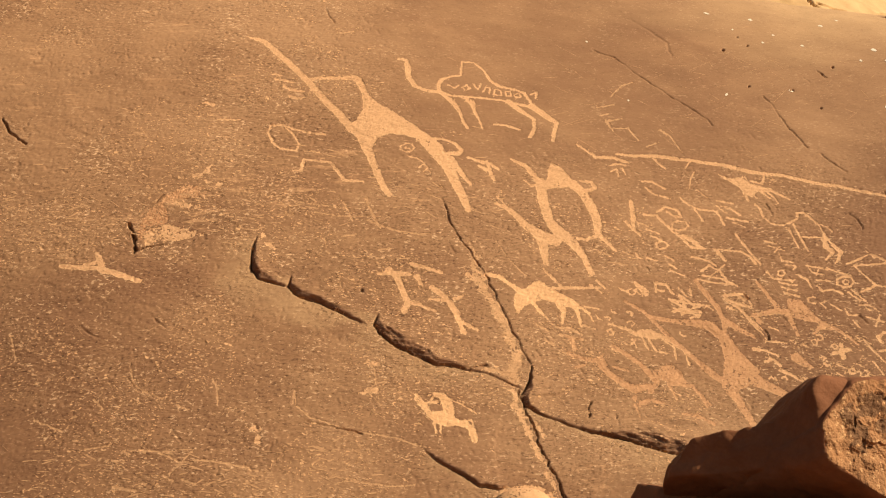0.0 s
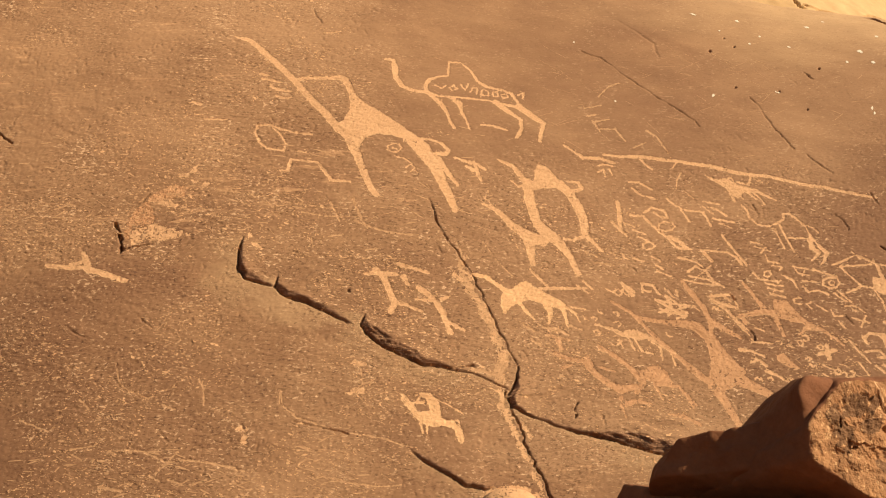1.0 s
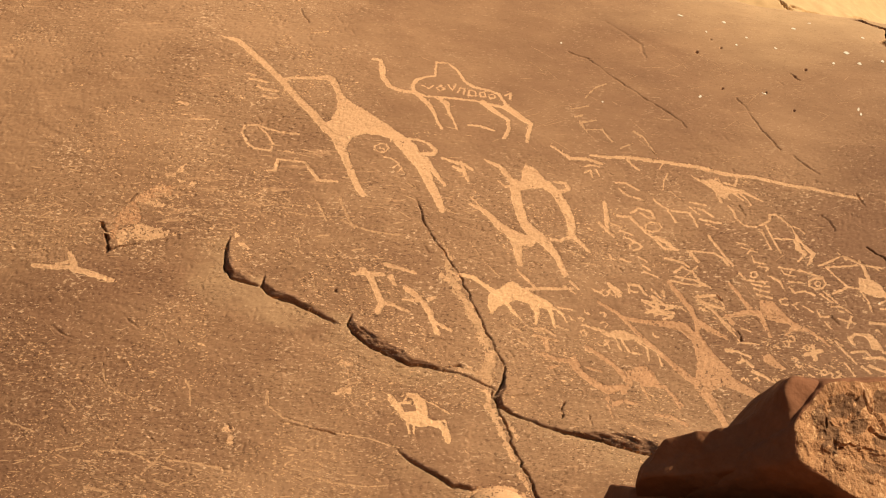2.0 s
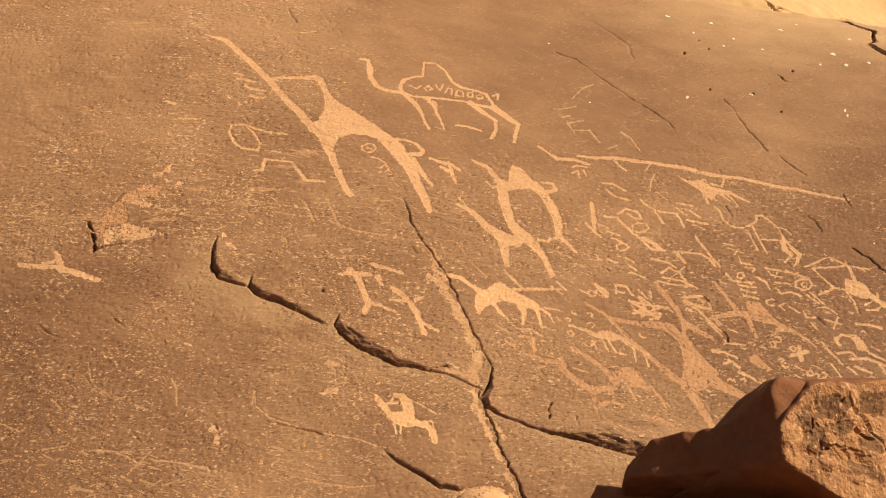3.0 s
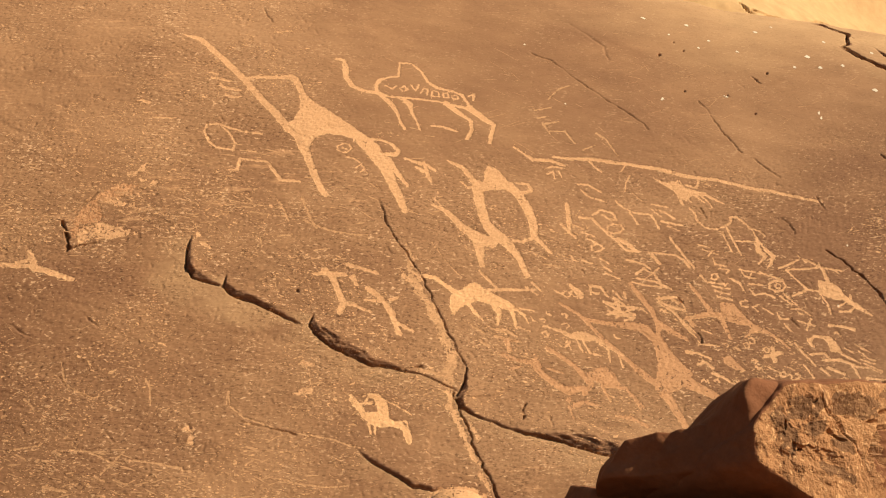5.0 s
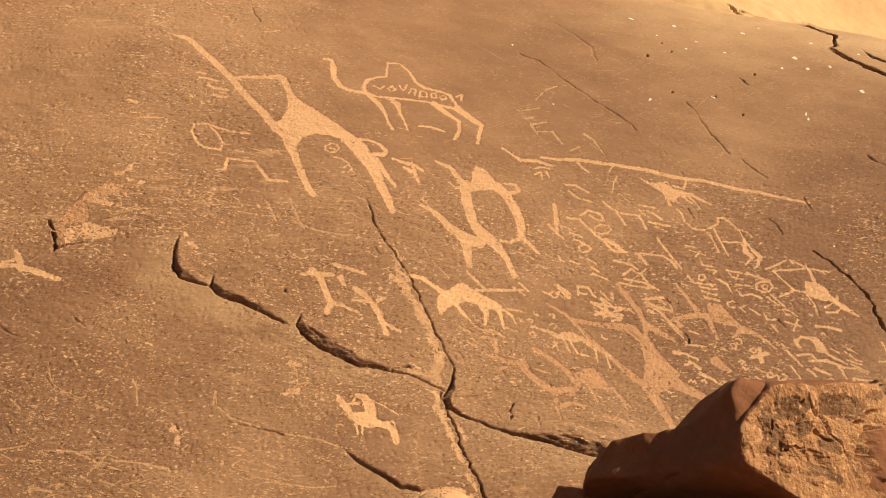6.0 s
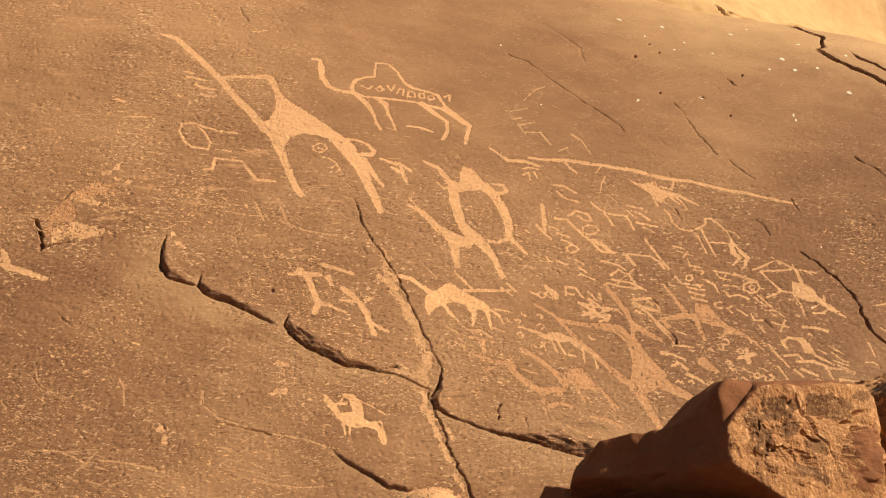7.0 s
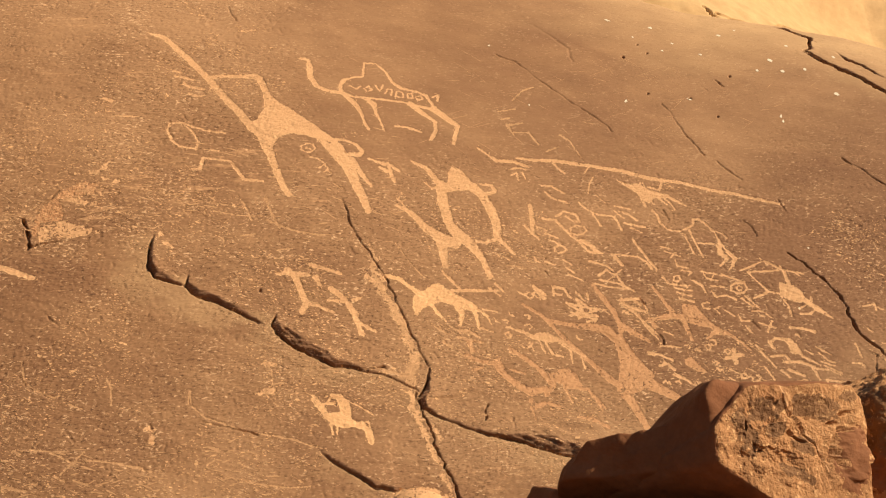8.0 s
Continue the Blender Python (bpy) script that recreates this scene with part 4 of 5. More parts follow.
c.done("few thin pale signs past the crack")
c = Carving("inscription", pecked)
c.line("sign", (612, -6, 8), (618, -29, 8), (638, -38, 8))
c.done("scattered small pale signs beside the tall camel")
c = Carving("inscription", pecked)
c.line("sign", (637, 154, 9), (677, 131, 9))
c.done("scattered small pale signs beside the tall camel")
c = Carving("inscription", pecked)
c.line("sign", (932, -298, 8), (941, -287, 8), (946, -301, 8), (954, -293, 8), (957, -304, 8))
c.line("sign", (734, -295, 8), (754, -290, 8), (765, -307, 8), (751, -321, 8))
c.line("sign", (785, -294, 8), (814, -314, 8))
c.done("scattered small pale signs among the carvings")
c = Carving("inscription", pecked)
c.line("sign", (849, -287, 8), (863, -282, 8), (870, -296, 8), (878, -307, 8))
c.done("scattered small pale signs among the carvings")
c = Carving("inscription", pecked)
c.line("sign", (1252, -590, 8), (1264, -574, 8), (1272, -593, 8), (1283, -583, 8), (1284, -599, 8))
c.line("sign", (1633, -509, 8), (1660, -529, 8))
c.line("sign", (1610, -433, 8), (1622, -431, 8), (1628, -445, 8), (1633, -454, 8))
c.line("sign", (1389, -585, 8), (1411, -599, 8))
c.line("sign", (1413, -618, 8), (1425, -616, 8), (1429, -627, 8), (1421, -634, 8))
c.line("sign", (1314, -490, 8), (1326, -486, 8), (1335, -497, 8), (1330, -510, 8), (1319, -510, 8), (1313, -496, 8))
c.line("sign", (1088, -635, 8), (1100, -630, 8), (1107, -641, 8), (1098, -648, 8))
c.line("sign", (1254, -547, 8), (1266, -545, 8), (1273, -553, 8), (1265, -561, 8))
c.done("scattered small pale signs above the boulder")
c = Carving("inscription", pecked)
c.line("sign", (1301, -623, 8), (1325, -640, 8))
c.line("sign", (1160, -643, 8), (1169, -633, 8), (1175, -647, 8), (1183, -639, 8), (1183, -650, 8))
c.line("sign", (1582, -650, 8), (1602, -643, 8), (1616, -660, 8), (1607, -677, 8), (1589, -679, 8), (1581, -655, 8))
c.line("sign", (1262, -637, 8), (1277, -633, 8), (1283, -646, 8), (1275, -653, 8))
c.line("sign", (1312, -584, 8), (1346, -604, 8))
c.line("sign", (1038, -635, 8), (1049, -626, 8), (1053, -639, 8), (1061, -631, 8), (1063, -644, 8))
c.line("sign", (1239, -466, 8), (1252, -461, 8), (1261, -472, 8), (1256, -485, 8), (1244, -487, 8), (1238, -471, 8))
c.done("scattered small pale signs above the boulder")
c = Carving("inscription", pecked)
c.line("sign", (1197, -480, 8), (1219, -495, 8))
c.line("sign", (1376, -624, 8), (1390, -620, 8), (1397, -630, 8), (1388, -640, 8))
c.line("sign", (1160, -462, 8), (1174, -460, 8), (1178, -471, 8), (1170, -479, 8))
c.line("sign", (1396, -643, 8), (1411, -639, 8), (1417, -652, 8), (1423, -663, 8))
c.line("sign", (1354, -610, 8), (1366, -605, 8), (1377, -616, 8), (1373, -627, 8), (1359, -629, 8), (1353, -613, 8))
c.line("sign", (1219, -638, 8), (1257, -661, 8))
c.line("sign", (1262, -445, 8), (1277, -437, 8), (1288, -451, 8), (1283, -465, 8), (1269, -467, 8), (1261, -447, 8))
c.done("scattered small pale signs above the boulder")
c = Carving("inscription", pecked)
c.line("sign", (535, -299, 8), (549, -297, 8), (556, -308, 8), (548, -319, 8))
c.line("sign", (445, -322, 8), (457, -319, 8), (465, -328, 8), (457, -336, 8))
c.line("sign", (730, -402, 8), (734, -418, 8), (749, -424, 8))
c.line("sign", (528, -348, 8), (547, -343, 8), (557, -360, 8), (544, -370, 8))
c.line("sign", (445, -387, 8), (459, -379, 8), (471, -393, 8), (465, -406, 8), (453, -409, 8), (444, -390, 8))
c.done("scattered small pale marks beside the bright camel")
c = Carving("inscription", pecked)
c.line("sign", (410, -310, 8), (415, -327, 8), (430, -335, 8))
c.line("sign", (585, -192, 8), (600, -183, 8), (612, -198, 8), (608, -214, 8), (594, -214, 8), (585, -194, 8))
c.line("sign", (519, -185, 8), (551, -205, 8))
c.line("sign", (552, -194, 8), (570, -186, 8), (582, -200, 8), (575, -217, 8), (561, -216, 8), (552, -199, 8))
c.line("sign", (473, -284, 8), (476, -298, 8), (489, -304, 8))
c.done("scattered small pale marks beside the bright camel")
c = Carving("inscription", pecked)
c.line("sign", (590, -152, 10), (610, -181, 21), (630, -201, 18))
c.line("sign", (719, -303, 15), (778, -296, 15), (828, -312, 13))
c.line("sign", (783, -338, 13), (819, -325, 15))
c.done("loose pale pecked hooks and blots")
c = Carving("inscription", pecked)
c.line("sign", (589, -157, 18), (608, -191, 18), (623, -218, 18))
c.line("sign", (669, -157, 11), (665, -202, 11))
c.line("sign", (672, -162, 11), (713, -177, 11), (732, -217, 11))
c.line("sign", (710, -244, 12), (777, -264, 12), (834, -277, 12))
c.line("sign", (756, -225, 14), (772, -293, 14), (813, -332, 14))
c.line("sign", (726, -292, 12), (762, -312, 12), (824, -310, 12))
c.line("sign", (804, -198, 11), (803, -227, 11))
c.line("sign", (432, -145, 12), (456, -174, 12))
c.done("ragged pale pecked signs beside the tall camel")
c = Carving("inscription", pecked)
c.line("sign", (252, -365, 9), (305, -371, 9), (340, -399, 9))
c.line("sign", (256, -398, 11), (301, -412, 11), (352, -427, 11))
c.line("sign", (307, -412, 12), (303, -472, 12))
c.line("sign", (503, -442, 10), (516, -457, 10))
c.line("sign", (453, -473, 12), (482, -487, 12))
c.line("sign", (550, -434, 10), (532, -453, 10))
c.done("few pale pecked bars below the bright camel")
c = Carving("inscription", pecked)
c.line("sign", (934, -233, 14), (979, -228, 14), (1014, -260, 14))
c.line("sign", (931, -252, 7), (999, -319, 7), (1052, -423, 7))
c.line("sign", (982, -279, 16), (1032, -295, 16))
c.line("sign", (1006, -493, 13), (1044, -503, 13), (1089, -530, 13))
c.line("sign", (1037, -556, 12), (1074, -548, 12), (1091, -578, 12))
c.line("sign", (1087, -600, 11), (1135, -630, 11), (1169, -658, 11))
c.line("sign", (1063, -447, 9), (1076, -462, 9), (1127, -468, 9))
c.line("sign", (1087, -393, 11), (1118, -411, 11))
c.done("loose pale pecked strokes beside a thin crack")
c = Carving("scratched_sign", faint)
c.line("stroke", (577, 702, 12), (645, 714, 9))
c.line("stroke", (577, 702, 12), (601, 642, 9))
c.line("stroke", (589, 662, 9), (667, 657, 9))
c.line("stroke", (667, 657, 12), (703, 588, 8))
c.line("stroke", (804, 643, 12), (842, 613, 11), (880, 522, 8))
c.line("stroke", (737, 553, 8), (790, 576, 8))
c.line("stroke", (620, 855, 9), (674, 917, 9), (728, 941, 6))
c.line("stroke", (550, 784, 9), (622, 799, 9))
c.line("stroke", (554, 736, 12), (595, 745, 9))
c.done("thin pale scratched angle and line")
c = Carving("scratched_sign", faint)
c.line("stroke", (-481, 280, 11), (-467, 221, 10), (-446, 162, 13), (-428, 125, 10))
c.line("stroke", (-575, 258, 10), (-553, 208, 10), (-542, 162, 8))
c.line("stroke", (-691, 212, 5), (-594, 189, 8), (-466, 183, 5))
c.line("stroke", (-480, 163, 8), (-367, 109, 8), (-253, 85, 5))
c.line("stroke", (-585, 87, 8), (-528, 94, 8))
c.line("stroke", (-439, 16, 8), (-393, 21, 8))
c.done("thin pale scratched strokes between carvings")
c = Carving("scratched_sign", faint)
c.line("stroke", (461, 4, 8), (512, -24, 8))
c.line("stroke", (562, -0, 8), (596, -18, 8))
c.line("stroke", (497, -52, 8), (566, -67, 8))
c.line("stroke", (170, -348, 10), (212, -381, 10))
c.line("stroke", (247, -362, 7), (312, -382, 10), (344, -401, 7))
c.line("stroke", (197, -421, 15), (228, -448, 15))
c.done("short thin pale scratched marks")
c = Carving("scratched_sign", faint)
c.line("stroke", (-1751, -661, 7), (-1639, -720, 9))
c.line("stroke", (-1548, -804, 7), (-1455, -797, 7))
c.line("stroke", (-1739, -790, 4), (-1686, -792, 7))
c.line("stroke", (-1151, -845, 7), (-1229, -931, 7))
c.line("stroke", (-1149, -879, 4), (-1025, -899, 7), (-942, -923, 9))
c.line("stroke", (-1249, -940, 9), (-1218, -959, 9))
c.line("stroke", (-1433, -963, 13), (-1349, -989, 11))
c.line("stroke", (-1187, -956, 9), (-1135, -978, 6))
c.line("stroke", (-1872, -301, 5), (-1844, -402, 7))
c.line("stroke", (-1087, -540, 5), (-1065, -590, 7))
c.line("stroke", (-614, -1002, 6), (-563, -996, 6), (-492, -1022, 6))
c.line("stroke", (-778, -620, 7), (-782, -668, 7))
c.line("stroke", (-409, -981, 4), (-339, -1030, 4))
c.done("faint pale scratches low on the face")
c = Carving("scratched_sign", faint)
c.line("stroke", (-1403, -455, 7), (-1384, -545, 7), (-1343, -580, 7), (-1275, -615, 7), (-1252, -606, 7))
c.line("stroke", (-1218, -644, 8), (-1170, -669, 8))
c.line("stroke", (-1346, -824, 8), (-1281, -835, 8), (-1187, -889, 8), (-1114, -882, 8), (-1003, -908, 8), (-911, -940, 8))
c.line("stroke", (-1071, -550, 5), (-1062, -660, 5))
c.line("stroke", (-1530, -599, 7), (-1494, -639, 7))
c.done("long thin pale scratches low on brown rock")
c = Carving("scratched_sign", faint)
c.line("stroke", (-776, -615, 7), (-771, -675, 7), (-719, -730, 7), (-654, -757, 7), (-576, -790, 7), (-520, -806, 7), (-464, -818, 7), (-390, -840, 7), (-326, -868, 7), (-293, -878, 7))
c.line("stroke", (-578, -990, 7), (-505, -1014, 7), (-414, -1030, 7), (-340, -1026, 7))
c.line("stroke", (-502, -630, 7), (-468, -600, 7), (-429, -590, 7))
c.line("stroke", (-468, -600, 5), (-471, -537, 5))
c.line("stroke", (-502, -630, 5), (-451, -693, 5))
c.done("wandering thin pale scratch on brown rock")
c = Carving("scratched_sign", faint)
c.line("stroke", (-1051, 345, 4), (-886, 306, 4), (-731, 259, 4), (-562, 229, 4))
c.line("stroke", (-1100, 252, 4), (-1037, 203, 4), (-935, 185, 4))
c.line("stroke", (-474, 168, 4), (-434, 134, 4), (-332, 94, 4), (-229, 90, 4))
c.line("stroke", (-654, 83, 4), (-649, 32, 4))
c.line("stroke", (-595, -106, 4), (-593, -178, 4))
c.line("stroke", (39, 53, 4), (94, -47, 4), (146, -114, 4))
c.done("thin pale scratches across the middle of the face")
c = Carving("rock_scar", raw)
c.fill("stroke", (-1396, 214), (-1371, 257), (-1331, 288), (-1288, 343), (-1220, 374), (-1150, 358), (-1166, 312), (-1228, 304), (-1304, 286), (-1286, 214), (-1315, 180), (-1367, 173), (-1387, 125), (-1402, 71))
c.done("reddish raw broken scar beside a short crack")
c = Carving("rock_scar", pecked)
c.fill("stroke", (-1367, 173), (-1280, 172), (-1199, 152), (-1148, 121), (-1186, 110), (-1254, 106), (-1322, 103), (-1362, 84), (-1388, 61), (-1387, 125))
c.line("stroke", (-1312, 297, 18), (-1268, 288, 28), (-1222, 280, 28), (-1183, 266, 21), (-1134, 235, 10))
c.line("stroke", (-1195, 330, 13), (-1156, 317, 16), (-1126, 309, 8))
c.line("stroke", (-1190, 431, 16), (-1154, 435, 13), (-1118, 477, 8))
c.line("stroke", (-1136, 393, 11), (-1082, 369, 13))
c.line("stroke", (-1362, 70, 10), (-1337, 93, 12), (-1361, 122, 20))
c.line("stroke", (-1246, 328, 10), (-1171, 306, 10), (-1134, 304, 8))
c.line("stroke", (-1146, 394, 8), (-1080, 366, 8))
c.line("stroke", (-1180, 416, 11), (-1125, 450, 8))
c.line("stroke", (-1231, 368, 11), (-1184, 342, 11))
c.line("stroke", (-1287, 431, 8), (-1267, 400, 8))
c.line("stroke", (-1099, 229, 8), (-1058, 207, 8))
c.done("pale flaked scar beside a short crack")
c = Carving("rock_scar", faint)
c.line("stroke", (-67, 31, 15), (-46, -24, 23), (-62, -87, 20), (-39, -161, 32), (1, -228, 32), (28, -314, 39), (63, -415, 36), (84, -507, 41), (49, -583, 52), (60, -628, 23))
c.line("stroke", (-102, -79, 15), (-60, -134, 15), (-29, -174, 12))
c.line("stroke", (-35, -104, 15), (-19, -125, 22))
c.line("stroke", (-47, -555, 19), (17, -569, 33), (70, -591, 33))
c.done("pale chipped band along the crack")
c = Carving("rock_scar", pecked)
c.line("stroke", (-59, 17, 10), (-40, -33, 15))
c.line("stroke", (-98, -82, 13), (-56, -136, 12))
c.line("stroke", (-31, -106, 15), (-19, -128, 20))
c.line("stroke", (-22, -169, 17), (5, -233, 15))
c.line("stroke", (15, -276, 22), (24, -325, 22))
c.line("stroke", (50, -389, 19), (58, -431, 22))
c.line("stroke", (74, -473, 24), (82, -520, 21))
c.line("stroke", (48, -590, 14), (67, -616, 12))
c.done("brighter chips along the crack")
c = Carving("rock_scar", pecked)
c.line("stroke", (50, -646, 21), (53, -707, 27), (75, -768, 25), (97, -840, 20), (116, -910, 18), (136, -967, 15), (158, -1025, 13), (181, -1101, 11))
c.line("stroke", (97, -769, 11), (125, -805, 9), (146, -853, 7))
c.done("pale chipped band along the lower crack")
c = Carving("rock_scar", pecked)
c.line("stroke", (-523, -643, 14), (-491, -625, 18), (-464, -636, 11))
c.line("stroke", (-491, -625, 7), (-437, -603, 7))
c.line("stroke", (-924, -761, 20), (-907, -779, 18), (-913, -814, 16))
c.line("stroke", (-520, -505, 9), (-456, -516, 7))
c.line("stroke", (-60, -874, 9), (-51, -900, 9))
c.line("stroke", (-909, 81, 10), (-880, 61, 17), (-850, 38, 12))
c.line("stroke", (-915, 136, 8), (-896, 94, 8))
c.done("small pale scuffs on brown rock")
c = Carving("rock_scar", pecked)
c.fill("stroke", (-34, -1059), (11, -1044), (83, -1051), (133, -1066), (181, -1106), (197, -1148), (-49, -1141))
c.done("pale smooth rounded knob at the foot of the crack")

face_mesh.vertices.foreach_set("co", np.stack((UU, VV, HEIGHT), -1).astype(np.float32).ravel())
face_mesh.update()

WHITE_SPOTS = [(1669, 1310, 23, 13), (1854, 1097, 26, 19), (1892, 1015, 19, 16), (1998, 1021, 16, 16), (2099, 851, 24, 18), (1347, 1360, 20, 14), (1147, 1410, 28, 10), (1819, 733, 9, 21), (1822, 702, 9, 18), (1427, 863, 22, 12), (1138, 857, 12, 12), (1778, 1028, 13, 13), (1967, 1211, 17, 13), (1426, 1236, 13, 10), (1542, 1154, 16, 10), (1761, 1357, 14, 10), (1833, -225, 10, 21), (2159, 1106, 16, 13), (1246, 1282, 10, 10), (1661, -301, 8, 8), (1769, -3, 8, 8), (1366, 1183, 13, 10), (691, 825, 9, 9), (553, 1206, 10, 10), (1133, 850, 9, 9)]


def chips(name, places, material, label, kind="", proud=0.0010):
    """Small flat irregular chips lying on the face: rows of u, v, half length, half width, turn."""
    rs = np.random.RandomState(5)
    u, v, a, b, turn = (np.array(c)[:, None] for c in zip(*places))
    ang = np.linspace(0, 2 * math.pi, 7)[:-1][None, :] + rs.uniform(-0.3, 0.3, (len(u), 6))
    r = rs.uniform(0.6, 1.25, (len(u), 6))
    x, y = a * r * np.cos(ang), b * r * np.sin(ang)
    pu, pv = u + x * np.cos(turn) - y * np.sin(turn), v + x * np.sin(turn) + y * np.cos(turn)
    me = bpy.data.meshes.new(name)
    me.vertices.add(pu.size)
    me.vertices.foreach_set("co", np.stack((pu, pv, surface(pu, pv) + rs.uniform(proud, 1.5 * proud, (len(u), 1))), -1).astype(np.float32).ravel())
    fill_faces(me, np.arange(pu.size).reshape(-1, 6))
    me.materials.append(material)
    ob = new(name, me)
    ob.parent = rock_face
    return tagged(ob, label, kind=kind)


for su, sv, sa, sb in WHITE_SPOTS:
    chips("white_spot", [(su / 1000, sv / 1000, sa / 1600, sb / 1600, -0.4)], dropping, "small white crust spot")

# pale chipped grains and short scratches all over the varnish, thicker on the lower and middle face
rs = np.random.RandomState(11)
fu, fv = rs.uniform(-2.2, 2.6, 90000), rs.uniform(-1.2, 1.5, 90000)
streak = 0.35 * np.clip(-fv - 0.75, 0, 0.3) / 0.3 * (fu < -0.5) + 0.3 * np.exp(-((fv - 0.33) / 0.14) ** 2) * (fu < 0.1)
thick = streak + vnoise(fu / 0.35, fv / 0.25, 120) + 0.6 * vnoise(fu / 0.09, fv / 0.07, 122)
smooth_part = np.clip((fv - 0.25 + 0.10 * fu) / 0.6, 0, 1) * np.clip((fu + 0.6) / 0.8, 0, 1)
keep = thick > 0.92 + 0.07 * (fu > 0.2) + 0.75 * smooth_part
fu, fv = fu[keep], fv[keep]
size = 0.34 + np.minimum(rs.exponential(0.2, len(fu)), 1.2)
lie = rs.normal(-0.15, 0.4, len(fu))
for part_of, material in ((rs.rand(len(fu)) < 0.35, scraped), (rs.rand(len(fu)) < 0.6, faint)):
    chips("pale_chips", list(zip(fu[part_of], fv[part_of], 0.0075 * size[part_of], 0.0035 * size[part_of], lie[part_of])), material, "scattered pale chipped grains", "stuff")
su, sv = rs.uniform(-2.1, 2.2, 420), rs.uniform(-1.2, 1.3, 420)
chips("scratches", list(zip(su, sv, rs.uniform(0.01, 0.04, 420), rs.uniform(0.0007, 0.0014, 420), rs.normal(-0.3, 0.5, 420))), faint, "thin pale scratches along the bedding", "stuff", 0.0004)
# longer scuffs where the skin has peeled along the bedding
n = 420
low = rs.rand(n) < 0.45
pu = np.where(low, rs.uniform(-1.85, -0.45, n), rs.uniform(-2.0, 0.1, n))
pv = np.where(low, rs.uniform(-1.15, -0.82, n), rs.normal(0.3, 0.16, n))
chips("scuffs", list(zip(pu, pv, rs.uniform(0.008, 0.034, n), rs.uniform(0.0016, 0.0045, n), rs.normal(-0.12, 0.3, n))), faint, "pale peeled scuffs along the bedding", "stuff")
# crossing hair scratches on the smooth upper part
n = 70
pu, pv = rs.uniform(0.3, 1.5, n), rs.uniform(0.45, 1.15, n)
turn = np.where(rs.rand(n) < 0.5, rs.normal(0.35, 0.2, n), rs.normal(-0.7, 0.2, n))
chips("scratches", list(zip(pu, pv, rs.uniform(0.03, 0.09, n), rs.uniform(0.0006, 0.0011, n), turn)), faint, "crossing thin scratches on smooth brown rock", "stuff", 0.0003)


# ---- boulders in front of the face ----
def chipped(p):
    """Angular broken facets and hollows between them."""
    d = noise.voronoi(Vector((p.x * 15, p.y * 15, p.z * 11)) + noise.noise_vector(p * 9) * 0.5)[0]
    e = noise.voronoi(p * 34 + noise.noise_vector(p * 20) * 0.5)[0]
    return 0.016 * min(d[1] - d[0], 0.3) - 0.004 + 0.008 * min(e[1] - e[0], 0.3)


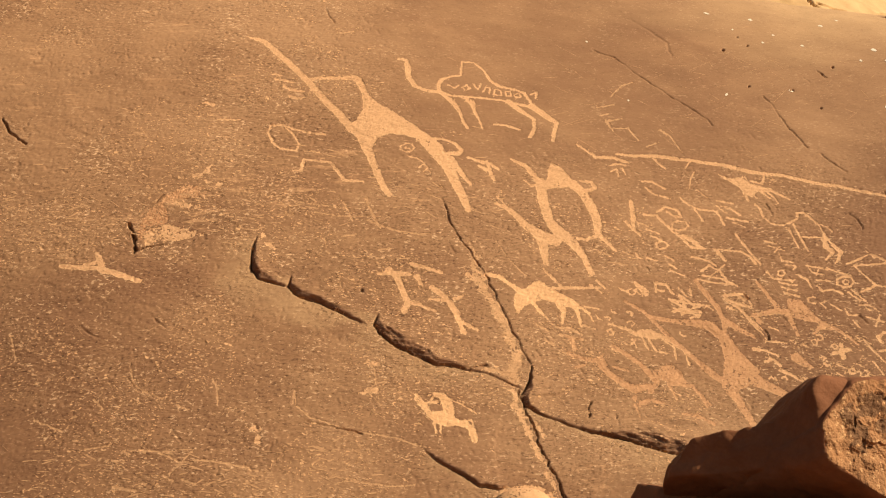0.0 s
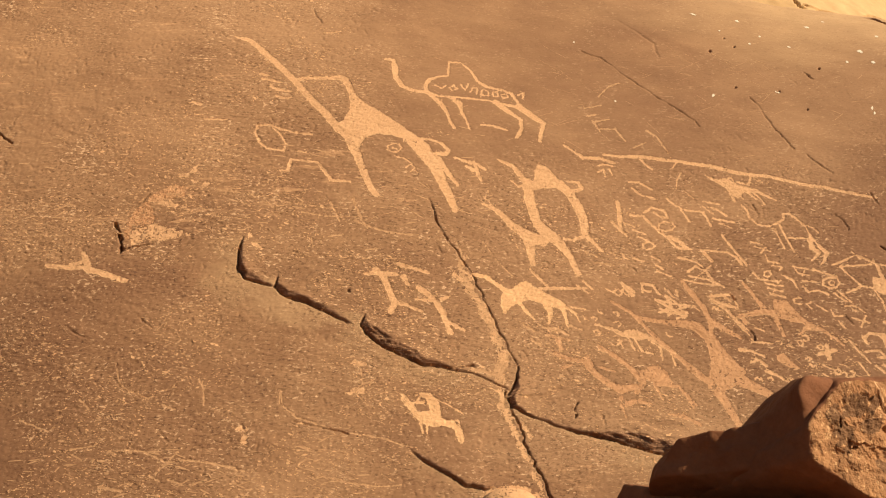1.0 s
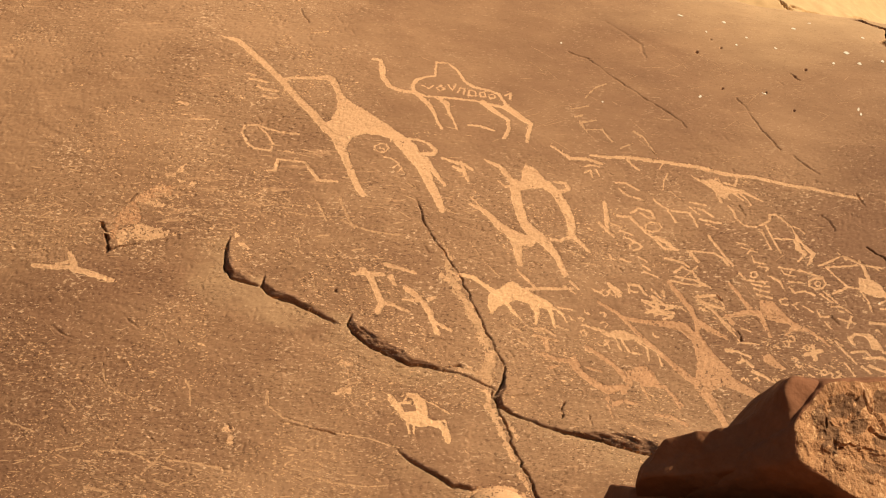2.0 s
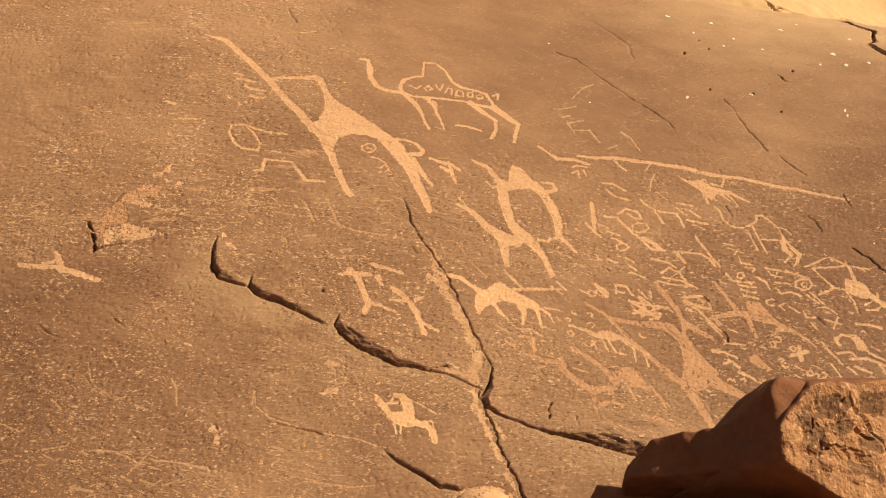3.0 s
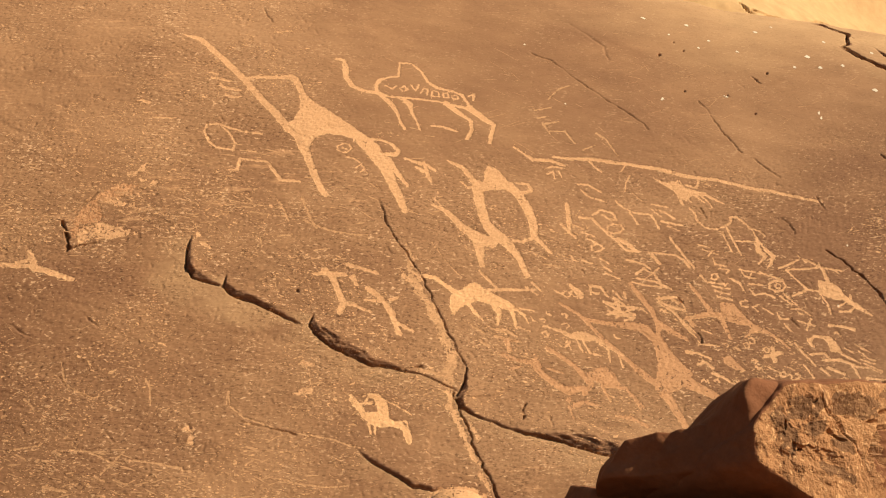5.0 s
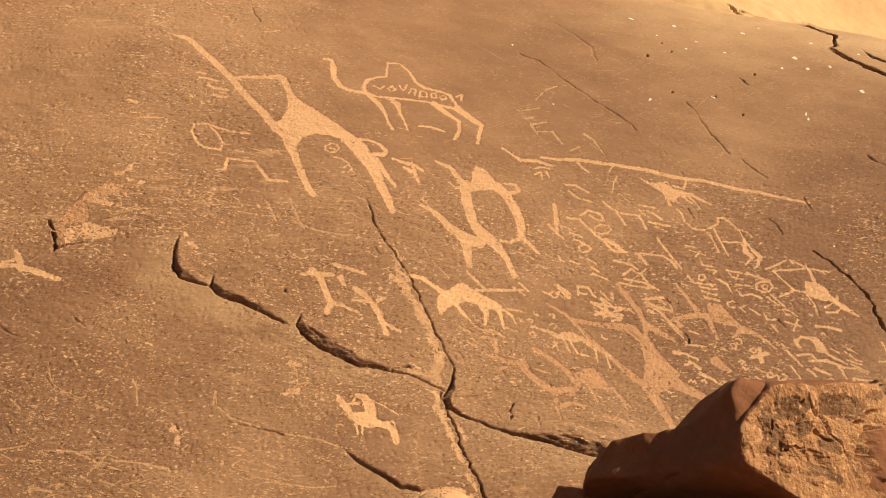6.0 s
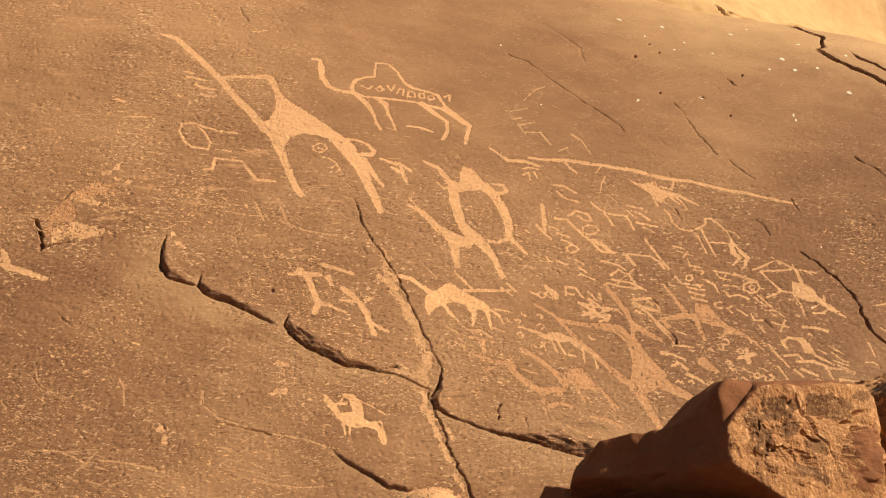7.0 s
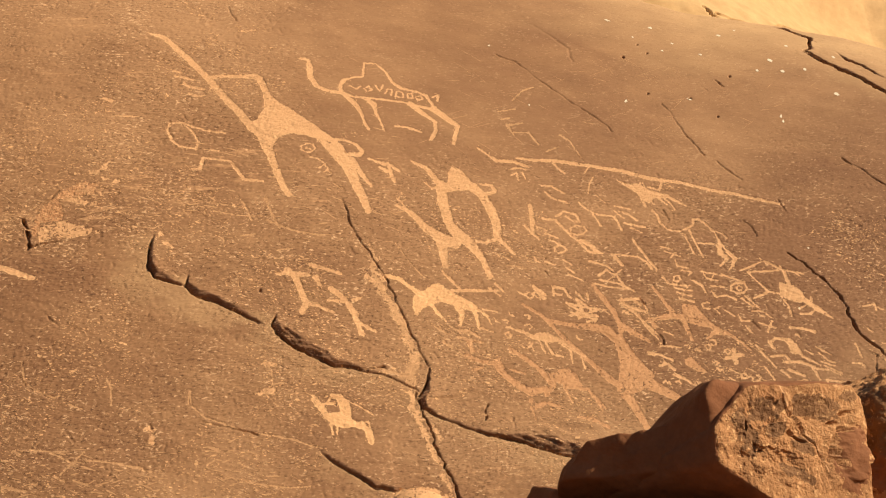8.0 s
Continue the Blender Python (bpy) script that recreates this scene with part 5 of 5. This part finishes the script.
def boulder(name, centre, planes, soft, rugged, label, dents=(), patches=(), rings=230, steps=330, group=""):
    """A broken block, or several grown together: the space inside some planes (a point, the outward normal, a material), edges worn round, surface uneven."""
    c = np.array(centre, float)
    th, ph = np.meshgrid(np.linspace(0.002, math.pi - 0.002, rings), np.linspace(0, 2 * math.pi, steps, endpoint=False), indexing="ij")
    way = np.stack((np.sin(th) * np.cos(ph), np.sin(th) * np.sin(ph), np.cos(th)), -1)
    r, which, first = np.zeros(th.shape), np.zeros(th.shape, int), 0
    blocks = planes if isinstance(planes[0], list) else [planes]
    planes = [plane for block in blocks for plane in block]
    for block in blocks:
        out = []
        for point, normal, _ in block:
            nrm = np.array(normal, float) / np.linalg.norm(normal)
            facing = way @ nrm
            out.append(np.where(facing > 1e-3, ((np.array(point) - c) @ nrm) / np.maximum(facing, 1e-3), 50.0))
        out = np.minimum(np.array(out), 50.0)
        least = out.min(0)
        reach = least - np.log(np.exp(-(out - least) / soft).sum(0)) * soft
        which = np.where(reach > r, out.argmin(0) + first, which)
        r = np.maximum(r, reach)
        first += len(block)
    place = c + way * r[..., None]
    flat = place.reshape(-1, 3)
    rough = np.array([planes[k][2][1] for k in range(len(planes))])[which].ravel()
    bump = np.array([noise.fractal(Vector(p) * 5.0, 1.0, 2.1, 3) * 0.02 for p in flat])
    fine = np.array([noise.fractal(Vector(p) * 22.0, 0.8, 2.1, 4) * 0.011 + chipped(Vector(p)) for p in flat])
    lift = rugged * (bump + fine * rough)
    for x, z, rx, rz, turn, deep in dents:
        a, b = (flat[:, 0] - x), (flat[:, 2] - z)
        p, q = (a * math.cos(turn) + b * math.sin(turn)) / rx, (-a * math.sin(turn) + b * math.cos(turn)) / rz
        wob = 0.55 * np.array([noise.fractal(Vector(f) * 42, 0.8, 2.1, 2) for f in flat])
        lift -= np.where(flat[:, 1] < c[1] + 0.1, deep * np.clip(2.2 * (1.1 - (p * p + q * q) + wob), 0, 1), 0)
    flat = flat + way.reshape(-1, 3) * lift[:, None]
    base = flat.mean(0) * (1, 1, 0) + (0, 0, flat[:, 2].min())
    k = np.arange(rings * steps).reshape(rings, steps)
    k2 = np.roll(k, -1, 1)
    quads = np.stack((k[:-1], k[1:], k2[1:], k2[:-1]), -1).reshape(-1, 4)
    me = bpy.data.meshes.new(name)
    me.vertices.add(len(flat))
    me.vertices.foreach_set("co", (flat - base).astype(np.float32).ravel())
    fill_faces(me, quads)
    mats = []
    for _, _, (m, _) in planes:
        if m not in mats:
            mats.append(m)
    for m in mats:
        me.materials.append(m)
    slot = np.array([mats.index(planes[i][2][0]) for i in range(len(planes))])[which][:-1].ravel()
    grid = flat.reshape(rings, steps, 3)[:-1].reshape(-1, 3)
    for x, z, rx, rz, turn, m in patches:
        if m.name not in [k.name for k in me.materials]:
            me.materials.append(m)
        a, b = grid[:, 0] - x, grid[:, 2] - z
        p, q = (a * math.cos(turn) + b * math.sin(turn)) / rx, (-a * math.sin(turn) + b * math.cos(turn)) / rz
        ragged = np.array([noise.fractal(Vector(f) * 26, 0.7, 2.1, 4) for f in grid]) * 0.8
        slot = np.where((p * p + q * q + ragged < 1) & (grid[:, 1] < c[1]) & (slot == mats.index(BREAK[0])), len(me.materials) - 1 if m not in mats else mats.index(m), slot)
    me.polygons.foreach_set("material_index", slot.astype(np.int32))
    ob = new(name, me)
    ob.location = base
    return tagged(ob, label, "boulder", group)


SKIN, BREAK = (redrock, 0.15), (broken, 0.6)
brown_patina = rock("brown_patina", (0.13, 0.06, 0.024), (0.20, 0.096, 0.039), (0.31, 0.155, 0.063), grain=42, fleck=0.55, fleck_colour=(0.5, 0.28, 0.12), bump=0.8, pits=0.2, stain=0.8, fleck_size=60)
boulder("boulder", (1.13, 4.80, 1.95), [[
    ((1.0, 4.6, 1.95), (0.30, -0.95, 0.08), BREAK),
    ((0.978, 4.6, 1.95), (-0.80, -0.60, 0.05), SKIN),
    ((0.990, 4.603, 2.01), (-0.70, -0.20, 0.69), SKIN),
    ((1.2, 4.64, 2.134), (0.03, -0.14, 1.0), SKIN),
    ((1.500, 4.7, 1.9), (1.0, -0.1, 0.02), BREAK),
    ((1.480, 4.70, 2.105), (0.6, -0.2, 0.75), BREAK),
    ((0.98, 4.6, 1.885), (-0.36, -0.46, -0.81), SKIN),
    ((1.2, 4.98, 2.1), (0.0, 1.0, 0.25), SKIN),
    ((1.2, 5.0, 1.60), (0.0, 0.0, -1.0), SKIN)], [
    ((1.000, 4.70, 2.148), (-0.69, -0.02, 0.72), SKIN),
    ((1.000, 4.66, 2.152), (0.10, -0.10, 0.98), SKIN),
    ((1.015, 4.66, 2.146), (0.26, -0.40, 0.88), SKIN),
    ((0.975, 4.625, 1.95), (-0.80, -0.60, 0.08), SKIN),
    ((1.0, 4.630, 1.95), (0.30, -0.95, 0.08), SKIN),
    ((1.18, 4.7, 1.9), (1.0, 0.0, 0.0), SKIN),
    ((0.96, 4.64, 1.890), (-0.36, -0.46, -0.81), SKIN),
    ((1.2, 4.98, 2.1), (0.0, 1.0, 0.15), SKIN),
    ((1.2, 5.0, 1.60), (0.0, 0.0, -1.0), SKIN)]], 0.010, 1.0, "broken red sandstone boulder, one side rough and sunlit",
    dents=((1.180, 2.094, 0.0160, 0.0060, -0.3, 0.040), (1.203, 2.086, 0.0120, 0.0050, 0.40, 0.022), (1.272, 2.024, 0.0480, 0.0085, -1.12, 0.080), (1.237, 2.075, 0.0500, 0.0035, -1.19, 0.020),
           (1.312, 1.953, 0.0700, 0.0040, -0.95, 0.030), (1.242, 1.982, 0.0140, 0.0120, -0.5, 0.040), (1.268, 1.962, 0.0240, 0.0085, -0.4, 0.035), (1.091, 2.006, 0.0050, 0.0200, 0.00, 0.022),
           (1.350, 1.870, 0.0550, 0.0035, -1.45, 0.022),
           (1.440, 2.048, 0.0270, 0.0075, 0.14, 0.050), (1.398, 2.017, 0.0230, 0.0070, 0.00, 0.045), (1.425, 1.994, 0.0200, 0.0100, -0.35, 0.050), (1.385, 1.945, 0.0600, 0.0085, 1.20, 0.080),
           (1.392, 1.905, 0.0120, 0.0360, 0.26, 0.070), (1.445, 1.925, 0.0500, 0.0850, 0.00, -0.022), (1.462, 2.022, 0.0200, 0.0150, 0.00, -0.014), (1.330, 2.063, 0.0700, 0.0360, -0.14, 0.016),
           (1.150, 2.045, 0.0750, 0.0450, 0.20, 0.008), (1.200, 1.900, 0.0900, 0.0300, -0.30, 0.008), (1.070, 1.930, 0.0450, 0.0500, 0.20, 0.007), (1.131, 1.923, 0.0106, 0.0053, 0.35, 0.014)), patches=(
           (1.240, 2.073, 0.050, 0.0045, -1.19, pecked), (1.290, 1.985, 0.060, 0.0045, -0.96, pecked), (1.343, 1.895, 0.045, 0.0045, -1.25, pecked),
           (1.445, 1.905, 0.058, 0.105, 0.00, redrock), (1.335, 2.066, 0.085, 0.038, -0.14, brown_patina), (1.160, 2.056, 0.070, 0.034, 0.09, brown_patina),
           (1.073, 2.023, 0.032, 0.026, 0.00, brown_patina), (1.194, 1.993, 0.042, 0.022, 0.35, brown_patina), (1.276, 1.945, 0.040, 0.024, -0.52, brown_patina), (1.449, 2.101, 0.030, 0.018, 0.00, brown_patina),
           (1.250, 1.860, 0.070, 0.020, -0.40, brown_patina), (1.100, 1.960, 0.030, 0.045, 0.10, brown_patina)), rings=400, steps=600, group="boulders")
boulder("boulder", (0.80, 4.95, 1.89), [
    ((0.640, 4.88, 1.980), (-0.70, 0.16, 0.66), SKIN),
    ((0.575, 4.88, 1.905), (-0.90, 0.12, 0.34), SKIN),
    ((0.70, 4.86, 1.992), (-0.05, 0.22, 1.0), SKIN),
    ((0.86, 4.85, 2.016), (-0.17, 0.12, 1.0), SKIN),
    ((0.85, 4.78, 1.9), (-0.45, -0.89, 0.03), SKIN),
    ((0.85, 4.78, 1.872), (-0.22, -0.48, -0.85), SKIN),
    ((1.1, 5.0, 1.9), (1.0, 0, 0), SKIN),
    ((0.8, 5.08, 1.9), (0.0, 1.0, 0.1), SKIN),
    ((0.8, 5.0, 1.60), (0.0, 0.0, -1.0), SKIN)], 0.0035, 1.7, "low dark red sandstone boulder in its own shade", rings=220, steps=320, group="boulders")
boulder("boulder", (0.62, 5.08, 1.72), [
    ((0.54, 5.0, 1.81), (-0.85, -0.35, 0.4), SKIN),
    ((0.56, 5.0, 1.832), (0.12, -0.1, 1.0), SKIN),
    ((0.64, 4.99, 1.8), (-0.3, -0.9, 0.05), SKIN),
    ((0.71, 5.0, 1.8), (1.0, 0, 0), SKIN),
    ((0.6, 5.2, 1.8), (0.0, 1.0, 0.1), SKIN),
    ((0.6, 5.0, 1.60), (0.0, 0.0, -1.0), SKIN)], 0.005, 0.4, "small shaded red stone at the foot of the boulder", rings=80, steps=120, group="boulders")
boulder("boulder", (1.92, 5.2, 1.9), [
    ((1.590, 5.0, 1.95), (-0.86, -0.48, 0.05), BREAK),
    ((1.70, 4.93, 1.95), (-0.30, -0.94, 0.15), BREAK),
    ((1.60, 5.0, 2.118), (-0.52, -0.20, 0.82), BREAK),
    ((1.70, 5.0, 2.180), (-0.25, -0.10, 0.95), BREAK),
    ((1.9, 5.0, 2.24), (0.0, -0.10, 1.0), SKIN),
    ((2.3, 5.0, 1.9), (1.0, 0, 0.1), SKIN),
    ((1.9, 5.5, 1.9), (0.0, 1.0, 0.1), SKIN),
    ((1.9, 5.0, 1.60), (0.0, 0.0, -1.0), SKIN)], 0.008, 1.9, "dark pitted sandstone boulder beside the broken one", patches=(
    (1.66, 2.03, 0.10, 0.12, 0.2, brown_patina), (1.62, 1.90, 0.09, 0.09, 0.0, redrock)), rings=260, steps=380, group="boulders")
